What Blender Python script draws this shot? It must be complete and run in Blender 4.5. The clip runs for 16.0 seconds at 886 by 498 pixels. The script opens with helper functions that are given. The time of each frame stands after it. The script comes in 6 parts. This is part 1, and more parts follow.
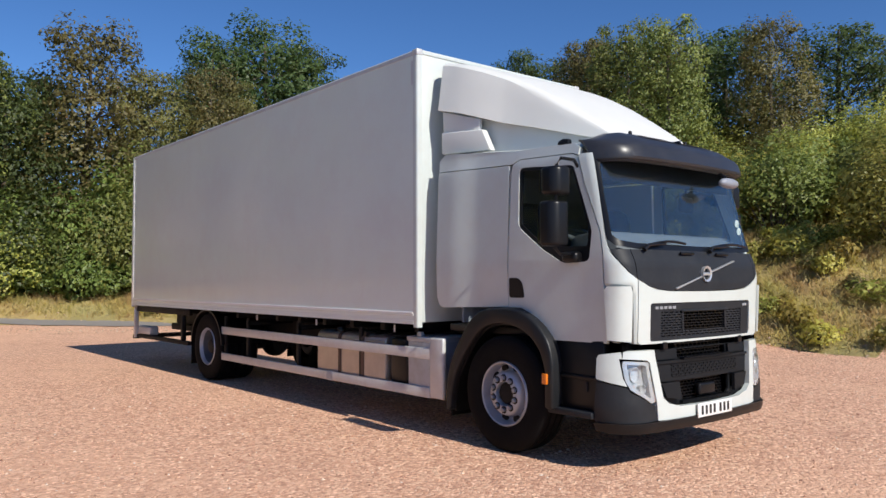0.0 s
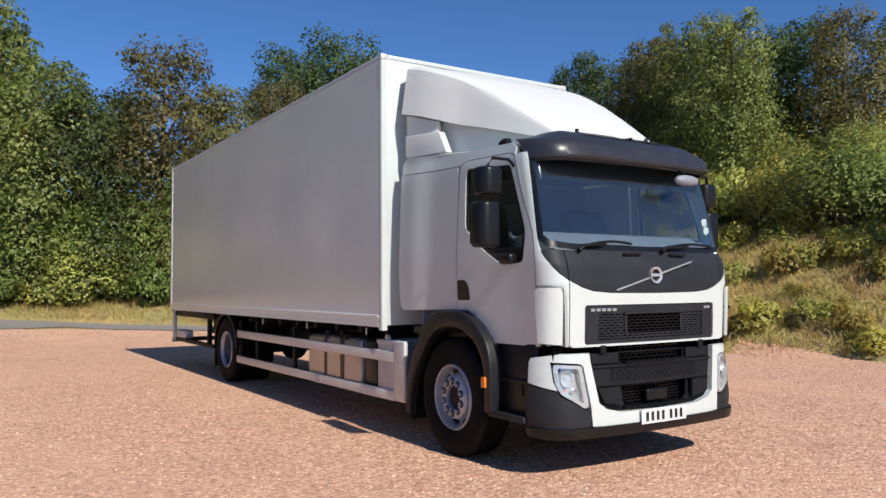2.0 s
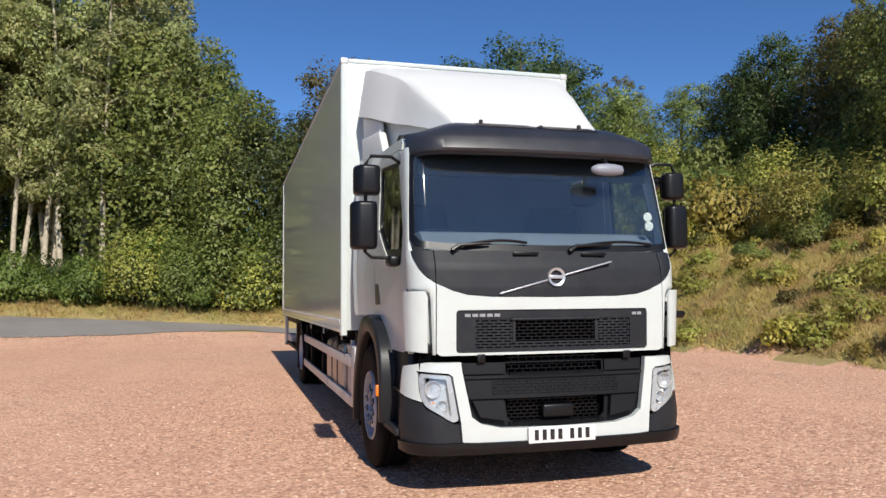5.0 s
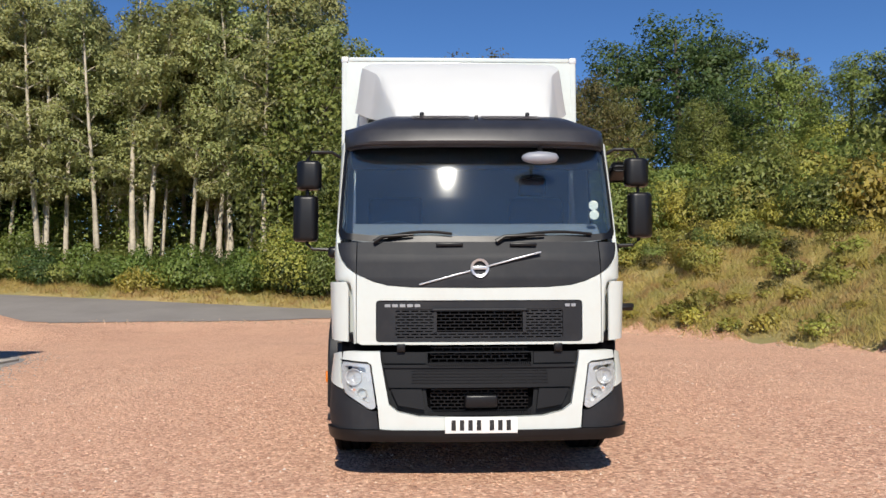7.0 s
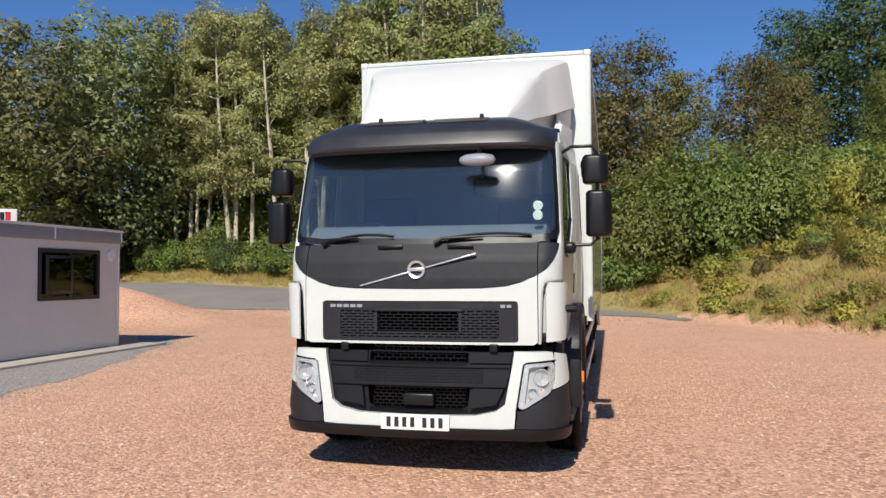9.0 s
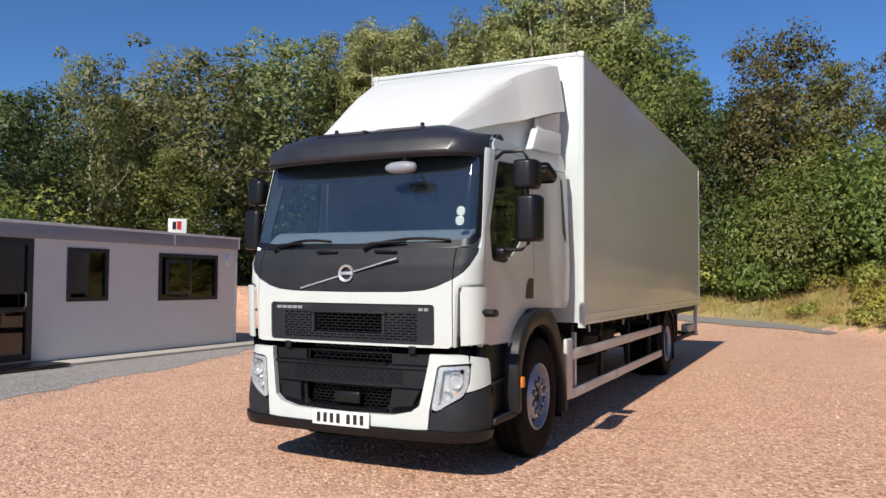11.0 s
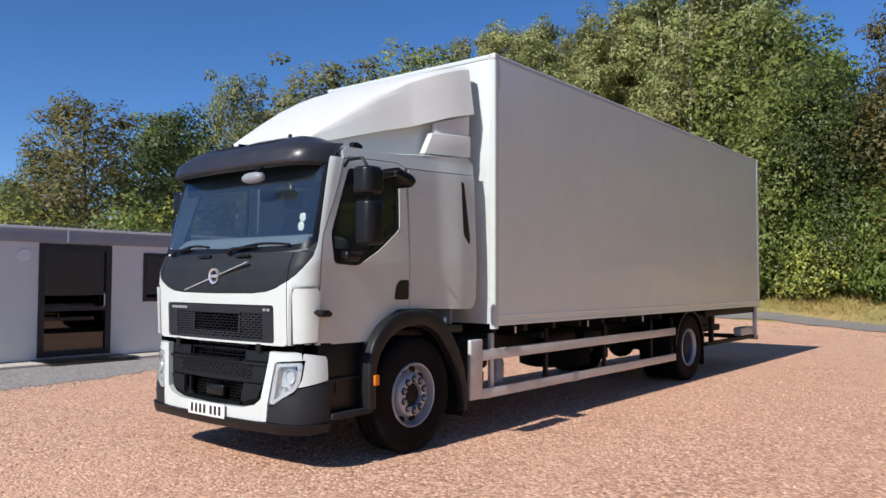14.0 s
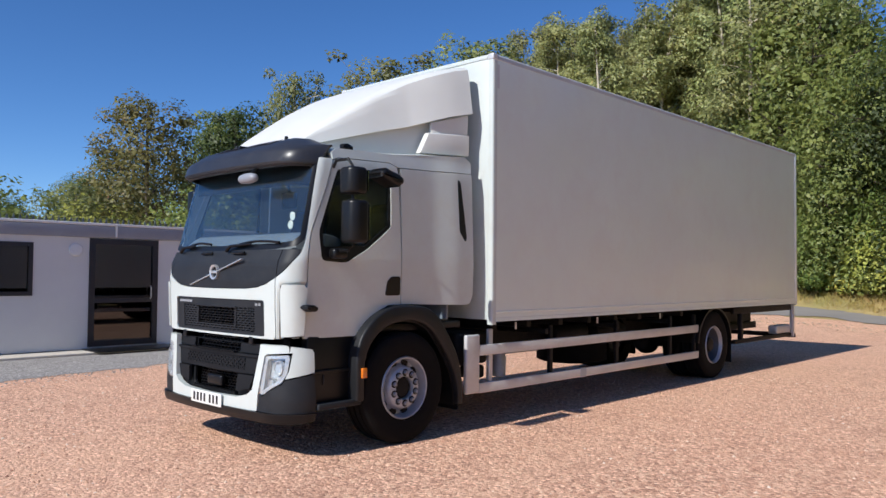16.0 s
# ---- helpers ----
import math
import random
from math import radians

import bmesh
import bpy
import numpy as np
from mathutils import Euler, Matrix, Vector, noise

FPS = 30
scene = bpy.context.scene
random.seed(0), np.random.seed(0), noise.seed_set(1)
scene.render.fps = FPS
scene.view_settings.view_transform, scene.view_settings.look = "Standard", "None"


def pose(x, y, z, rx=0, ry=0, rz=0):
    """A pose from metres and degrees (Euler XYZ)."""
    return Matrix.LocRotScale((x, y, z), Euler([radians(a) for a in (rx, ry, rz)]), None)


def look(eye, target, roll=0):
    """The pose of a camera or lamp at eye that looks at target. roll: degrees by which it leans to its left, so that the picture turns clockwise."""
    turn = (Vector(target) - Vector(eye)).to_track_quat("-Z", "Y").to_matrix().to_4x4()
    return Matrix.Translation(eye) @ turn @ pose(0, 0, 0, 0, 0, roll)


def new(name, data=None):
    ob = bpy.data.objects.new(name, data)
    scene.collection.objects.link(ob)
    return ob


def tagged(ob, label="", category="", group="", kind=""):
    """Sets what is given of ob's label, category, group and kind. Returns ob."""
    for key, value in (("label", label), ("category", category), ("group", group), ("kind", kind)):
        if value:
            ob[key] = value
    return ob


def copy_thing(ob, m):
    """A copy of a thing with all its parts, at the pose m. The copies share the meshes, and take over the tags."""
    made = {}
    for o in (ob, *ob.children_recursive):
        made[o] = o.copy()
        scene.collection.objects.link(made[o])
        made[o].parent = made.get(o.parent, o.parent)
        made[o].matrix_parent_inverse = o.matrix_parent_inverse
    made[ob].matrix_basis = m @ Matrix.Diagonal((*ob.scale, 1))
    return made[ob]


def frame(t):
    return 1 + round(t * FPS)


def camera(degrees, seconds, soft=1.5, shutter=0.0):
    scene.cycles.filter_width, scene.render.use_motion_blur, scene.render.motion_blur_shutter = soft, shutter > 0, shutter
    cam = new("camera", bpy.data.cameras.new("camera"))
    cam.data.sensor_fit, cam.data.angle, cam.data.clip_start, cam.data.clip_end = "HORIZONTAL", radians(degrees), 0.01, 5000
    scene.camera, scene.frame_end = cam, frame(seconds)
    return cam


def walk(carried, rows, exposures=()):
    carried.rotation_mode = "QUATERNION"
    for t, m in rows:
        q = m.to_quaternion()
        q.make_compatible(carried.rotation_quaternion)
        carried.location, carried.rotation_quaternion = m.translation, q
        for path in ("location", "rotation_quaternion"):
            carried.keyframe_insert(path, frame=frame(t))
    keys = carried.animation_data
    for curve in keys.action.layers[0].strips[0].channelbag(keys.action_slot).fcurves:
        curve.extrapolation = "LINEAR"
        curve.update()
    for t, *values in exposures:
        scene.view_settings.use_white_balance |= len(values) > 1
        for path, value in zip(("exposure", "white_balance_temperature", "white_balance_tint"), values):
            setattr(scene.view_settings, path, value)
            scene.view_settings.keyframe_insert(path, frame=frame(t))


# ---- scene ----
cam = camera(60.2, 16.0)
PATH = [
    (0, (-5.962, -3.592, 1.528), (-4.686, -2.054, 1.61), -0.2),
    (0.5, (-5.88, -3.649, 1.52), (-4.606, -2.109, 1.601), -0.2),
    (1, (-5.631, -3.896, 1.521), (-4.386, -2.333, 1.609), -0.2),
    (1.5, (-5.284, -4.102, 1.511), (-4.128, -2.472, 1.605), -0.3),
    (2, (-4.915, -4.344, 1.486), (-3.834, -2.665, 1.586), -0.4),
    (2.5, (-4.477, -4.595, 1.53), (-3.449, -2.882, 1.624), -0.7),
    (3, (-4.031, -4.72, 1.514), (-3.066, -2.971, 1.616), -0.5),
    (3.5, (-3.554, -4.935, 1.486), (-2.67, -3.145, 1.599), -0.5),
    (4, (-3.174, -5.058, 1.476), (-2.394, -3.219, 1.59), -0.5),
    (6.5, (-0.917, -5.477, 1.385), (-0.74, -3.488, 1.507), -0.3),
    (7, (-0.473, -5.577, 1.436), (-0.401, -3.581, 1.535), -0.2),
    (7.5, (-0.008, -5.57, 1.444), (-0.067, -3.573, 1.533), -0.0),
    (8, (0.466, -5.628, 1.493), (0.289, -3.637, 1.566), -0.3),
    (8.5, (0.972, -5.648, 1.487), (0.665, -3.673, 1.564), -0.1),
    (9, (1.433, -5.572, 1.53), (1.006, -3.62, 1.599), -0.2),
    (9.5, (1.947, -5.5, 1.523), (1.41, -3.574, 1.594), -0.2),
    (9.7, (2.153, -5.458, 1.533), (1.568, -3.547, 1.605), 0.0),
    (11.8, (3.986, -4.685, 1.506), (3.006, -2.944, 1.592), -0.0),
    (12, (4.142, -4.545, 1.539), (3.145, -2.813, 1.623), -0.1),
    (12.5, (4.525, -4.296, 1.542), (3.483, -2.59, 1.626), -0.0),
    (13, (4.988, -4.159, 1.526), (3.87, -2.503, 1.612), 0.0),
    (13.5, (5.362, -3.998, 1.53), (4.17, -2.395, 1.615), 0.2),
    (14, (5.71, -3.897, 1.539), (4.458, -2.34, 1.623), 0.2),
    (14.5, (5.997, -3.835, 1.548), (4.695, -2.319, 1.63), 0.2),
    (15, (6.137, -3.735, 1.558), (4.786, -2.262, 1.637), 0.4),
    (15.5, (6.264, -3.639, 1.562), (4.891, -2.187, 1.635), 0.5),
    (16, (6.352, -3.574, 1.573), (4.969, -2.13, 1.639), 0.5),
]
walk(cam, [(t, look(eye, target, roll)) for t, eye, target, roll in PATH],
     exposures=[(0, 0.05, 6180, 10), (4, 0.05, 6160, 10), (6.5, 0.03, 6380, 10), (9.5, 0.03, 6330, 10), (13, 0.05, 6110, 10), (16, 0.06, 5850, 10)])

# ---- world, sun ----
SUN_EL, SUN_AZ = 38.5, 180.2      # degrees; azimuth clockwise from +y
world = bpy.data.worlds.new("sky")
scene.world = world
world.use_nodes = True
wn = world.node_tree
sky = wn.nodes.new("ShaderNodeTexSky")
sky.sky_type = "NISHITA"
sky.sun_disc = False
sky.sun_elevation = radians(SUN_EL)
sky.sun_rotation = radians(SUN_AZ)
sky.air_density, sky.dust_density, sky.ozone_density = 0.7, 0.0, 4.0
wn.nodes["Background"].inputs["Strength"].default_value = 0.119
sky_tone = wn.nodes.new("ShaderNodeHueSaturation")
sky_tone.inputs["Saturation"].default_value = 1.15
sky_tone.inputs["Hue"].default_value = 0.504
wn.links.new(sky.outputs[0], sky_tone.inputs["Color"])
wn.links.new(sky_tone.outputs[0], wn.nodes["Background"].inputs["Color"])
sun_data = bpy.data.lights.new("sun", "SUN")
sun_data.energy, sun_data.angle, sun_data.color = 5.0, radians(0.55), (1.0, 0.925, 0.80)
sun = new("sun", sun_data)
sun_to = Vector((math.sin(radians(SUN_AZ)) * math.cos(radians(SUN_EL)), math.cos(radians(SUN_AZ)) * math.cos(radians(SUN_EL)), math.sin(radians(SUN_EL))))
sun.matrix_world = look(sun_to * 60, (0, 0, 0))


# ---- materials ----
class Nodes:
    """A small wrapper to build node materials."""

    def __init__(self, name):
        self.m = bpy.data.materials.new(name)
        self.m.use_nodes = True
        self.t = self.m.node_tree
        self.b = self.t.nodes["Principled BSDF"]

    def add(self, kind):
        return self.t.nodes.new(kind)

    def put(self, sock, value):
        if hasattr(value, "is_linked"):
            self.t.links.new(value, sock)
        else:
            sock.default_value = value

    def noise(self, scale, detail=4.0, rough=0.6, coords=None):
        n = self.add("ShaderNodeTexNoise")
        n.inputs["Scale"].default_value, n.inputs["Detail"].default_value, n.inputs["Roughness"].default_value = scale, detail, rough
        self.put(n.inputs["Vector"], coords if coords else self.obj())
        return n.outputs["Fac"]

    def obj(self):
        if not hasattr(self, "tc"):
            self.tc = self.add("ShaderNodeTexCoord")
        return self.tc.outputs["Object"]

    def ramp(self, fac, stops):
        r = self.add("ShaderNodeValToRGB")
        e = r.color_ramp.elements
        while len(e) < len(stops):
            e.new(0.5)
        for el, (p, c) in zip(e, stops):
            el.position, el.color = p, (*c, 1)
        self.put(r.inputs["Fac"], fac)
        return r.outputs["Color"]

    def mix(self, fac, a, b, mode="MIX"):
        n = self.add("ShaderNodeMix")
        n.data_type, n.blend_type = "RGBA", mode
        self.put(n.inputs[0], fac)
        self.put(n.inputs[6], a if hasattr(a, "is_linked") else (*a, 1))
        self.put(n.inputs[7], b if hasattr(b, "is_linked") else (*b, 1))
        return n.outputs[2]

    def math(self, op, a, b=0.0):
        n = self.add("ShaderNodeMath")
        n.operation = op
        self.put(n.inputs[0], a)
        self.put(n.inputs[1], b)
        return n.outputs[0]

    def bump(self, height, strength, distance):
        n = self.add("ShaderNodeBump")
        n.inputs["Strength"].default_value, n.inputs["Distance"].default_value = strength, distance
        self.put(n.inputs["Height"], height)
        self.put(self.b.inputs["Normal"], n.outputs["Normal"])

    def done(self, color, rough=0.5, metal=0.0, **more):
        self.put(self.b.inputs["Base Color"], color if hasattr(color, "is_linked") else (*color, 1))
        self.put(self.b.inputs["Roughness"], rough)
        self.b.inputs["Metallic"].default_value = metal
        for k, v in more.items():
            self.put(self.b.inputs[k.replace("_", " ")], v)
        return self.m


def shade(c, k):
    return tuple(min(1.0, v * k) for v in c)


def surface(name, color, rough=0.5, metal=0.0, vary=0.15, scale=3.0, fine=60.0, bump=0.05, bump_d=0.002, coat=0.0, dirt=None, spec=0.5):
    """Paint, plastic, rubber and metal: colour varied at two scales, fine relief, roughness that wanders."""
    n = Nodes(name)
    big, small = n.noise(scale, 5), n.noise(fine, 3)
    c = n.ramp(big, [(0.3, shade(color, 1 - vary)), (0.7, shade(color, 1 + vary))])
    c = n.mix(n.math("MULTIPLY", small, 0.25), c, shade(color, 1 - vary * 1.5))
    if dirt:
        c = n.mix(n.math("MULTIPLY", n.ramp(n.noise(scale * 2.3, 6, 0.7), [(0.45, (0, 0, 0)), (0.75, (1, 1, 1))]), 0.5), c, dirt)
    r = n.math("ADD", n.math("MULTIPLY", big, 0.16), rough - 0.08)
    n.bump(small, bump, bump_d)
    return n.done(c, r, metal, Coat_Weight=coat, Coat_Roughness=0.08, Specular_IOR_Level=spec)


white_paint = surface("white_paint", (0.592, 0.638, 0.615), 0.32, vary=0.02, bump=0.02, bump_d=0.001, coat=0.35, dirt=(0.555, 0.56, 0.525))
white_body = surface("white_body", (0.79, 0.86, 0.81), 0.38, vary=0.03, scale=0.9, fine=90, bump=0.02, bump_d=0.001, coat=1.0, dirt=(0.74, 0.75, 0.71))
white_frp = surface("white_deflector", (0.70, 0.695, 0.66), 0.45, vary=0.02, bump=0.03, bump_d=0.001)
dark_plastic = surface("dark_grey_plastic", (0.0185, 0.0205, 0.025), 0.55, spec=0.28, vary=0.18, fine=240, bump=0.15, bump_d=0.001, dirt=(0.034, 0.034, 0.035))
black_plastic = surface("black_plastic", (0.006, 0.006, 0.007), 0.38, spec=0.35, vary=0.2, fine=200, bump=0.12, bump_d=0.001)
black_frame = surface("chassis_black", (0.007, 0.007, 0.008), 0.6, spec=0.25, vary=0.3, bump=0.2, bump_d=0.003, dirt=(0.03, 0.026, 0.022))
rubber = surface("tyre_rubber", (0.006, 0.006, 0.0065), 0.8, spec=0.14, vary=0.25, fine=80, bump=0.3, bump_d=0.003, dirt=(0.012, 0.011, 0.010))
alloy = surface("wheel_silver", (0.44, 0.48, 0.55), 0.46, metal=0.4, vary=0.12, bump=0.08, bump_d=0.001, dirt=(0.3, 0.29, 0.28))
chrome = surface("chrome", (0.58, 0.59, 0.61), 0.32, metal=0.6, vary=0.05)
# wheel steel darkened to paint the shade inside the rear dish
disc_steel = surface("disc_steel", (0.10, 0.115, 0.14), 0.55, metal=0.3, vary=0.2)
nut_steel = surface("wheel_nut_steel", (0.30, 0.32, 0.35), 0.55, metal=0.3, vary=0.2)
tank_alu = surface("tank_aluminium", (0.50, 0.46, 0.43), 0.38, metal=0.75, vary=0.1, dirt=(0.36, 0.34, 0.31))
rail_alu = surface("rail_aluminium", (0.62, 0.62, 0.62), 0.45, metal=0.25, vary=0.08, dirt=(0.5, 0.48, 0.45))
strap_rust = surface("strap_brown", (0.09, 0.055, 0.04), 0.6, vary=0.2)
smoke_plastic = surface("visor_smoked", (0.026, 0.027, 0.033), 0.36, vary=0.2, bump=0.04, spec=0.5, dirt=(0.044, 0.042, 0.046))
smoke_brown = surface("visor_brown", (0.075, 0.045, 0.034), 0.3, vary=0.2, bump=0.04, spec=0.5)
grille_black = surface("grille_black", (0.0085, 0.0095, 0.0115), 0.55, spec=0.25, vary=0.18, fine=240, bump=0.15, bump_d=0.001)
arch_black = surface("arch_black", (0.012, 0.013, 0.0155), 0.45, spec=0.35, vary=0.18, fine=200, bump=0.12, bump_d=0.001, dirt=(0.02, 0.019, 0.018))
# shade of the grille hollows put into colour; also the black mirror
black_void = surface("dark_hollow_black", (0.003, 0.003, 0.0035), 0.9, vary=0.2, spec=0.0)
orange_lens = surface("orange_lens", (0.75, 0.20, 0.015), 0.2, vary=0.08, coat=0.4)
red_lens = surface("red_lens", (0.45, 0.02, 0.015), 0.2, vary=0.08)
plate_white = surface("plate_white", (0.80, 0.80, 0.78), 0.35, vary=0.02)
plate_black = surface("plate_black", (0.015, 0.015, 0.016), 0.5, vary=0.1)
lining_trim = surface("cab_lining_blue_grey", (0.21, 0.25, 0.30), 0.8, vary=0.12, fine=200, bump=0.1, bump_d=0.001)
cab_trim = surface("cab_trim_grey", (0.15, 0.175, 0.20), 0.7, vary=0.12, fine=200, bump=0.1, bump_d=0.001)
wheel_trim = surface("steering_wheel_grey", (0.10, 0.115, 0.13), 0.6, vary=0.12)
seat_cloth = surface("seat_cloth", (0.035, 0.037, 0.042), 0.9, vary=0.25, fine=300, bump=0.2, bump_d=0.002)
paper = surface("paper_disc", (0.72, 0.76, 0.68), 0.7, vary=0.06)
mirror_mat = surface("mirror_silver", (0.85, 0.86, 0.87), 0.03, metal=1.0, vary=0.01, bump=0.0)
wall_panel = surface("office_panel_grey", (0.69, 0.69, 0.675), 0.5, vary=0.04, scale=1.2, bump=0.05, bump_d=0.001, dirt=(0.66, 0.65, 0.66))
fascia_grey = surface("office_fascia_grey", (0.27, 0.285, 0.33), 0.45, vary=0.08, dirt=(0.31, 0.31, 0.33))
trim_white = surface("white_trim", (0.76, 0.76, 0.76), 0.4, vary=0.04)
anthracite = surface("anthracite_frame", (0.018, 0.020, 0.026), 0.4, vary=0.15)
concrete = surface("concrete_slab", (0.50, 0.45, 0.39), 0.85, vary=0.15, fine=120, bump=0.4, bump_d=0.004, dirt=(0.34, 0.31, 0.27))
galv_green = surface("palisade_green", (0.15, 0.18, 0.17), 0.5, vary=0.2)
sign_red = surface("sign_red", (0.55, 0.03, 0.03), 0.4, vary=0.08)


def glass_material(name, tint, rough=0.0, haze=0.0, base=0.045):
    """A thin pane: a see-through tint with a glossy coat on top, by the angle."""
    n = Nodes(name)
    out = n.t.nodes["Material Output"]
    see = n.add("ShaderNodeBsdfTransparent")
    see.inputs["Color"].default_value = (*tint, 1)
    gloss = n.add("ShaderNodeBsdfGlossy")
    gloss.inputs["Roughness"].default_value = rough
    face = n.add("ShaderNodeLayerWeight")
    face.inputs["Blend"].default_value = 0.5
    rise = n.math("POWER", face.outputs["Facing"], 5.0)
    both = n.add("ShaderNodeMixShader")
    n.put(both.inputs[0], n.math("ADD", n.math("MULTIPLY", n.noise(2.2, 2), 0.012), n.math("ADD", n.math("MULTIPLY", rise, 0.9), base)))
    n.put(both.inputs[1], see.outputs[0])
    n.put(both.inputs[2], gloss.outputs[0])
    last = both.outputs[0]
    if haze:          # blue diffuse haze in place of the sky's reflection on the pane
        haze_coat = n.add("ShaderNodeBsdfDiffuse")
        haze_coat.inputs["Color"].default_value = (0.36, 0.48, 0.59, 1)
        hazed = n.add("ShaderNodeMixShader")
        n.put(hazed.inputs[0], n.math("MULTIPLY", n.ramp(n.noise(1.3, 5), [(0.2, (0.6, 0.6, 0.6)), (0.8, (1, 1, 1))]), haze))
        n.put(hazed.inputs[1], last)
        n.put(hazed.inputs[2], haze_coat.outputs[0])
        last = hazed.outputs[0]
    n.put(out.inputs["Surface"], last)
    return n.m


glass_cab = glass_material("windscreen_glass", (0.86, 0.91, 0.925), 0.03, haze=0.022, base=0.085)
glass_dark = glass_material("dark_glass", (0.72, 0.75, 0.75), 0.02, haze=0.003)
glass_lamp = glass_material("lamp_glass", (0.93, 0.95, 0.97), 0.02)
glass_office = glass_material("office_glass", (0.09, 0.12, 0.135), 0.02, base=0.085)


def gravel_material(name, dark, mid, light, size):
    n = Nodes(name)
    v = n.add("ShaderNodeTexVoronoi")
    v.inputs["Scale"].default_value = size
    n.put(v.inputs["Vector"], n.obj())
    v2 = n.add("ShaderNodeTexVoronoi")
    v2.inputs["Scale"].default_value = size * 2.3
    n.put(v2.inputs["Vector"], n.obj())
    tone = n.add("ShaderNodeSeparateColor")
    n.put(tone.inputs[0], v.outputs["Color"])
    tone2 = n.add("ShaderNodeSeparateColor")
    n.put(tone2.inputs[0], v2.outputs["Color"])
    c = n.ramp(tone.outputs[0], [(0.0, dark), (0.35, mid), (0.8, light), (1.0, shade(light, 1.35))])
    c2 = n.ramp(tone2.outputs[1], [(0.0, dark), (0.4, mid), (1.0, light)])
    c = n.mix(0.35, c, c2)
    worn = n.ramp(n.noise(0.22, 5, 0.6), [(0.35, (0, 0, 0)), (0.7, (1, 1, 1))])
    c = n.mix(n.math("MULTIPLY", worn, 0.35), c, shade(mid, 1.22))
    c = n.mix(n.math("MULTIPLY", n.ramp(n.noise(0.09, 3, 0.5), [(0.4, (0, 0, 0)), (0.65, (1, 1, 1))]), 0.3), c, shade(light, 0.92))
    sweep = n.add("ShaderNodeMapping")
    sweep.inputs["Scale"].default_value = (0.5, 0.12, 1.0)
    sweep.inputs["Rotation"].default_value = (0, 0, 0.5)
    n.put(sweep.inputs["Vector"], n.obj())
    c = n.mix(n.math("MULTIPLY", n.ramp(n.noise(1.0, 4, 0.6, sweep.outputs[0]), [(0.48, (0, 0, 0)), (0.66, (1, 1, 1))]), 0.32), c, (light[0] * 0.92, light[1] * 0.90, light[2] * 0.86))
    pale = n.add("ShaderNodeTexVoronoi")
    pale.inputs["Scale"].default_value = size * 0.62
    n.put(pale.inputs["Vector"], n.obj())
    chip = n.add("ShaderNodeSeparateColor")
    n.put(chip.inputs[0], pale.outputs["Color"])
    c = n.mix(n.math("MULTIPLY", n.math("GREATER_THAN", chip.outputs[2], 0.86), n.math("LESS_THAN", pale.outputs["Distance"], 0.34)), c, shade(light, 1.18))
    damp = n.ramp(n.noise(0.8, 6, 0.7), [(0.5, (0, 0, 0)), (0.8, (1, 1, 1))])
    c = n.mix(n.math("MULTIPLY", damp, 0.25), c, shade(dark, 1.15))
    h = n.math("ADD", n.math("MULTIPLY", v.outputs["Distance"], -1.0), n.math("MULTIPLY", v2.outputs["Distance"], -0.5))
    n.bump(h, 0.75, 0.45 / size)
    return n.done(c, 0.9)


gravel_red = gravel_material("red_gravel", (0.21, 0.093, 0.060), (0.575, 0.302, 0.190), (0.86, 0.535, 0.36), 33)
gravel_grey = gravel_material("grey_gravel", (0.10, 0.094, 0.087), (0.235, 0.217, 0.20), (0.46, 0.42, 0.385), 30)


def asphalt_material():
    n = Nodes("asphalt")
    big, small = n.noise(0.5, 6, 0.65), n.noise(90, 3)
    c = n.ramp(big, [(0.3, (0.25, 0.225, 0.203)), (0.7, (0.335, 0.302, 0.272))])
    c = n.mix(n.math("MULTIPLY", small, 0.5), c, (0.175, 0.16, 0.148))
    n.bump(small, 0.4, 0.006)
    return n.done(c, 0.85)


asphalt = asphalt_material()


def soil_material():
    """Dry grass and bare earth of the bank."""
    n = Nodes("dry_grass_ground")
    big, mid, small = n.noise(0.35, 5), n.noise(2.2, 5, 0.7), n.noise(28, 4, 0.7)
    c = n.ramp(mid, [(0.25, (0.34, 0.22, 0.11)), (0.5, (0.54, 0.40, 0.15)), (0.75, (0.62, 0.48, 0.21))])
    c = n.mix(n.ramp(big, [(0.4, (0, 0, 0)), (0.65, (1, 1, 1))]), c, (0.34, 0.31, 0.11))
    c = n.mix(n.math("MULTIPLY", small, 0.5), c, (0.24, 0.18, 0.085))
    n.bump(small, 0.8, 0.05)
    return n.done(c, 0.95)


soil = soil_material()


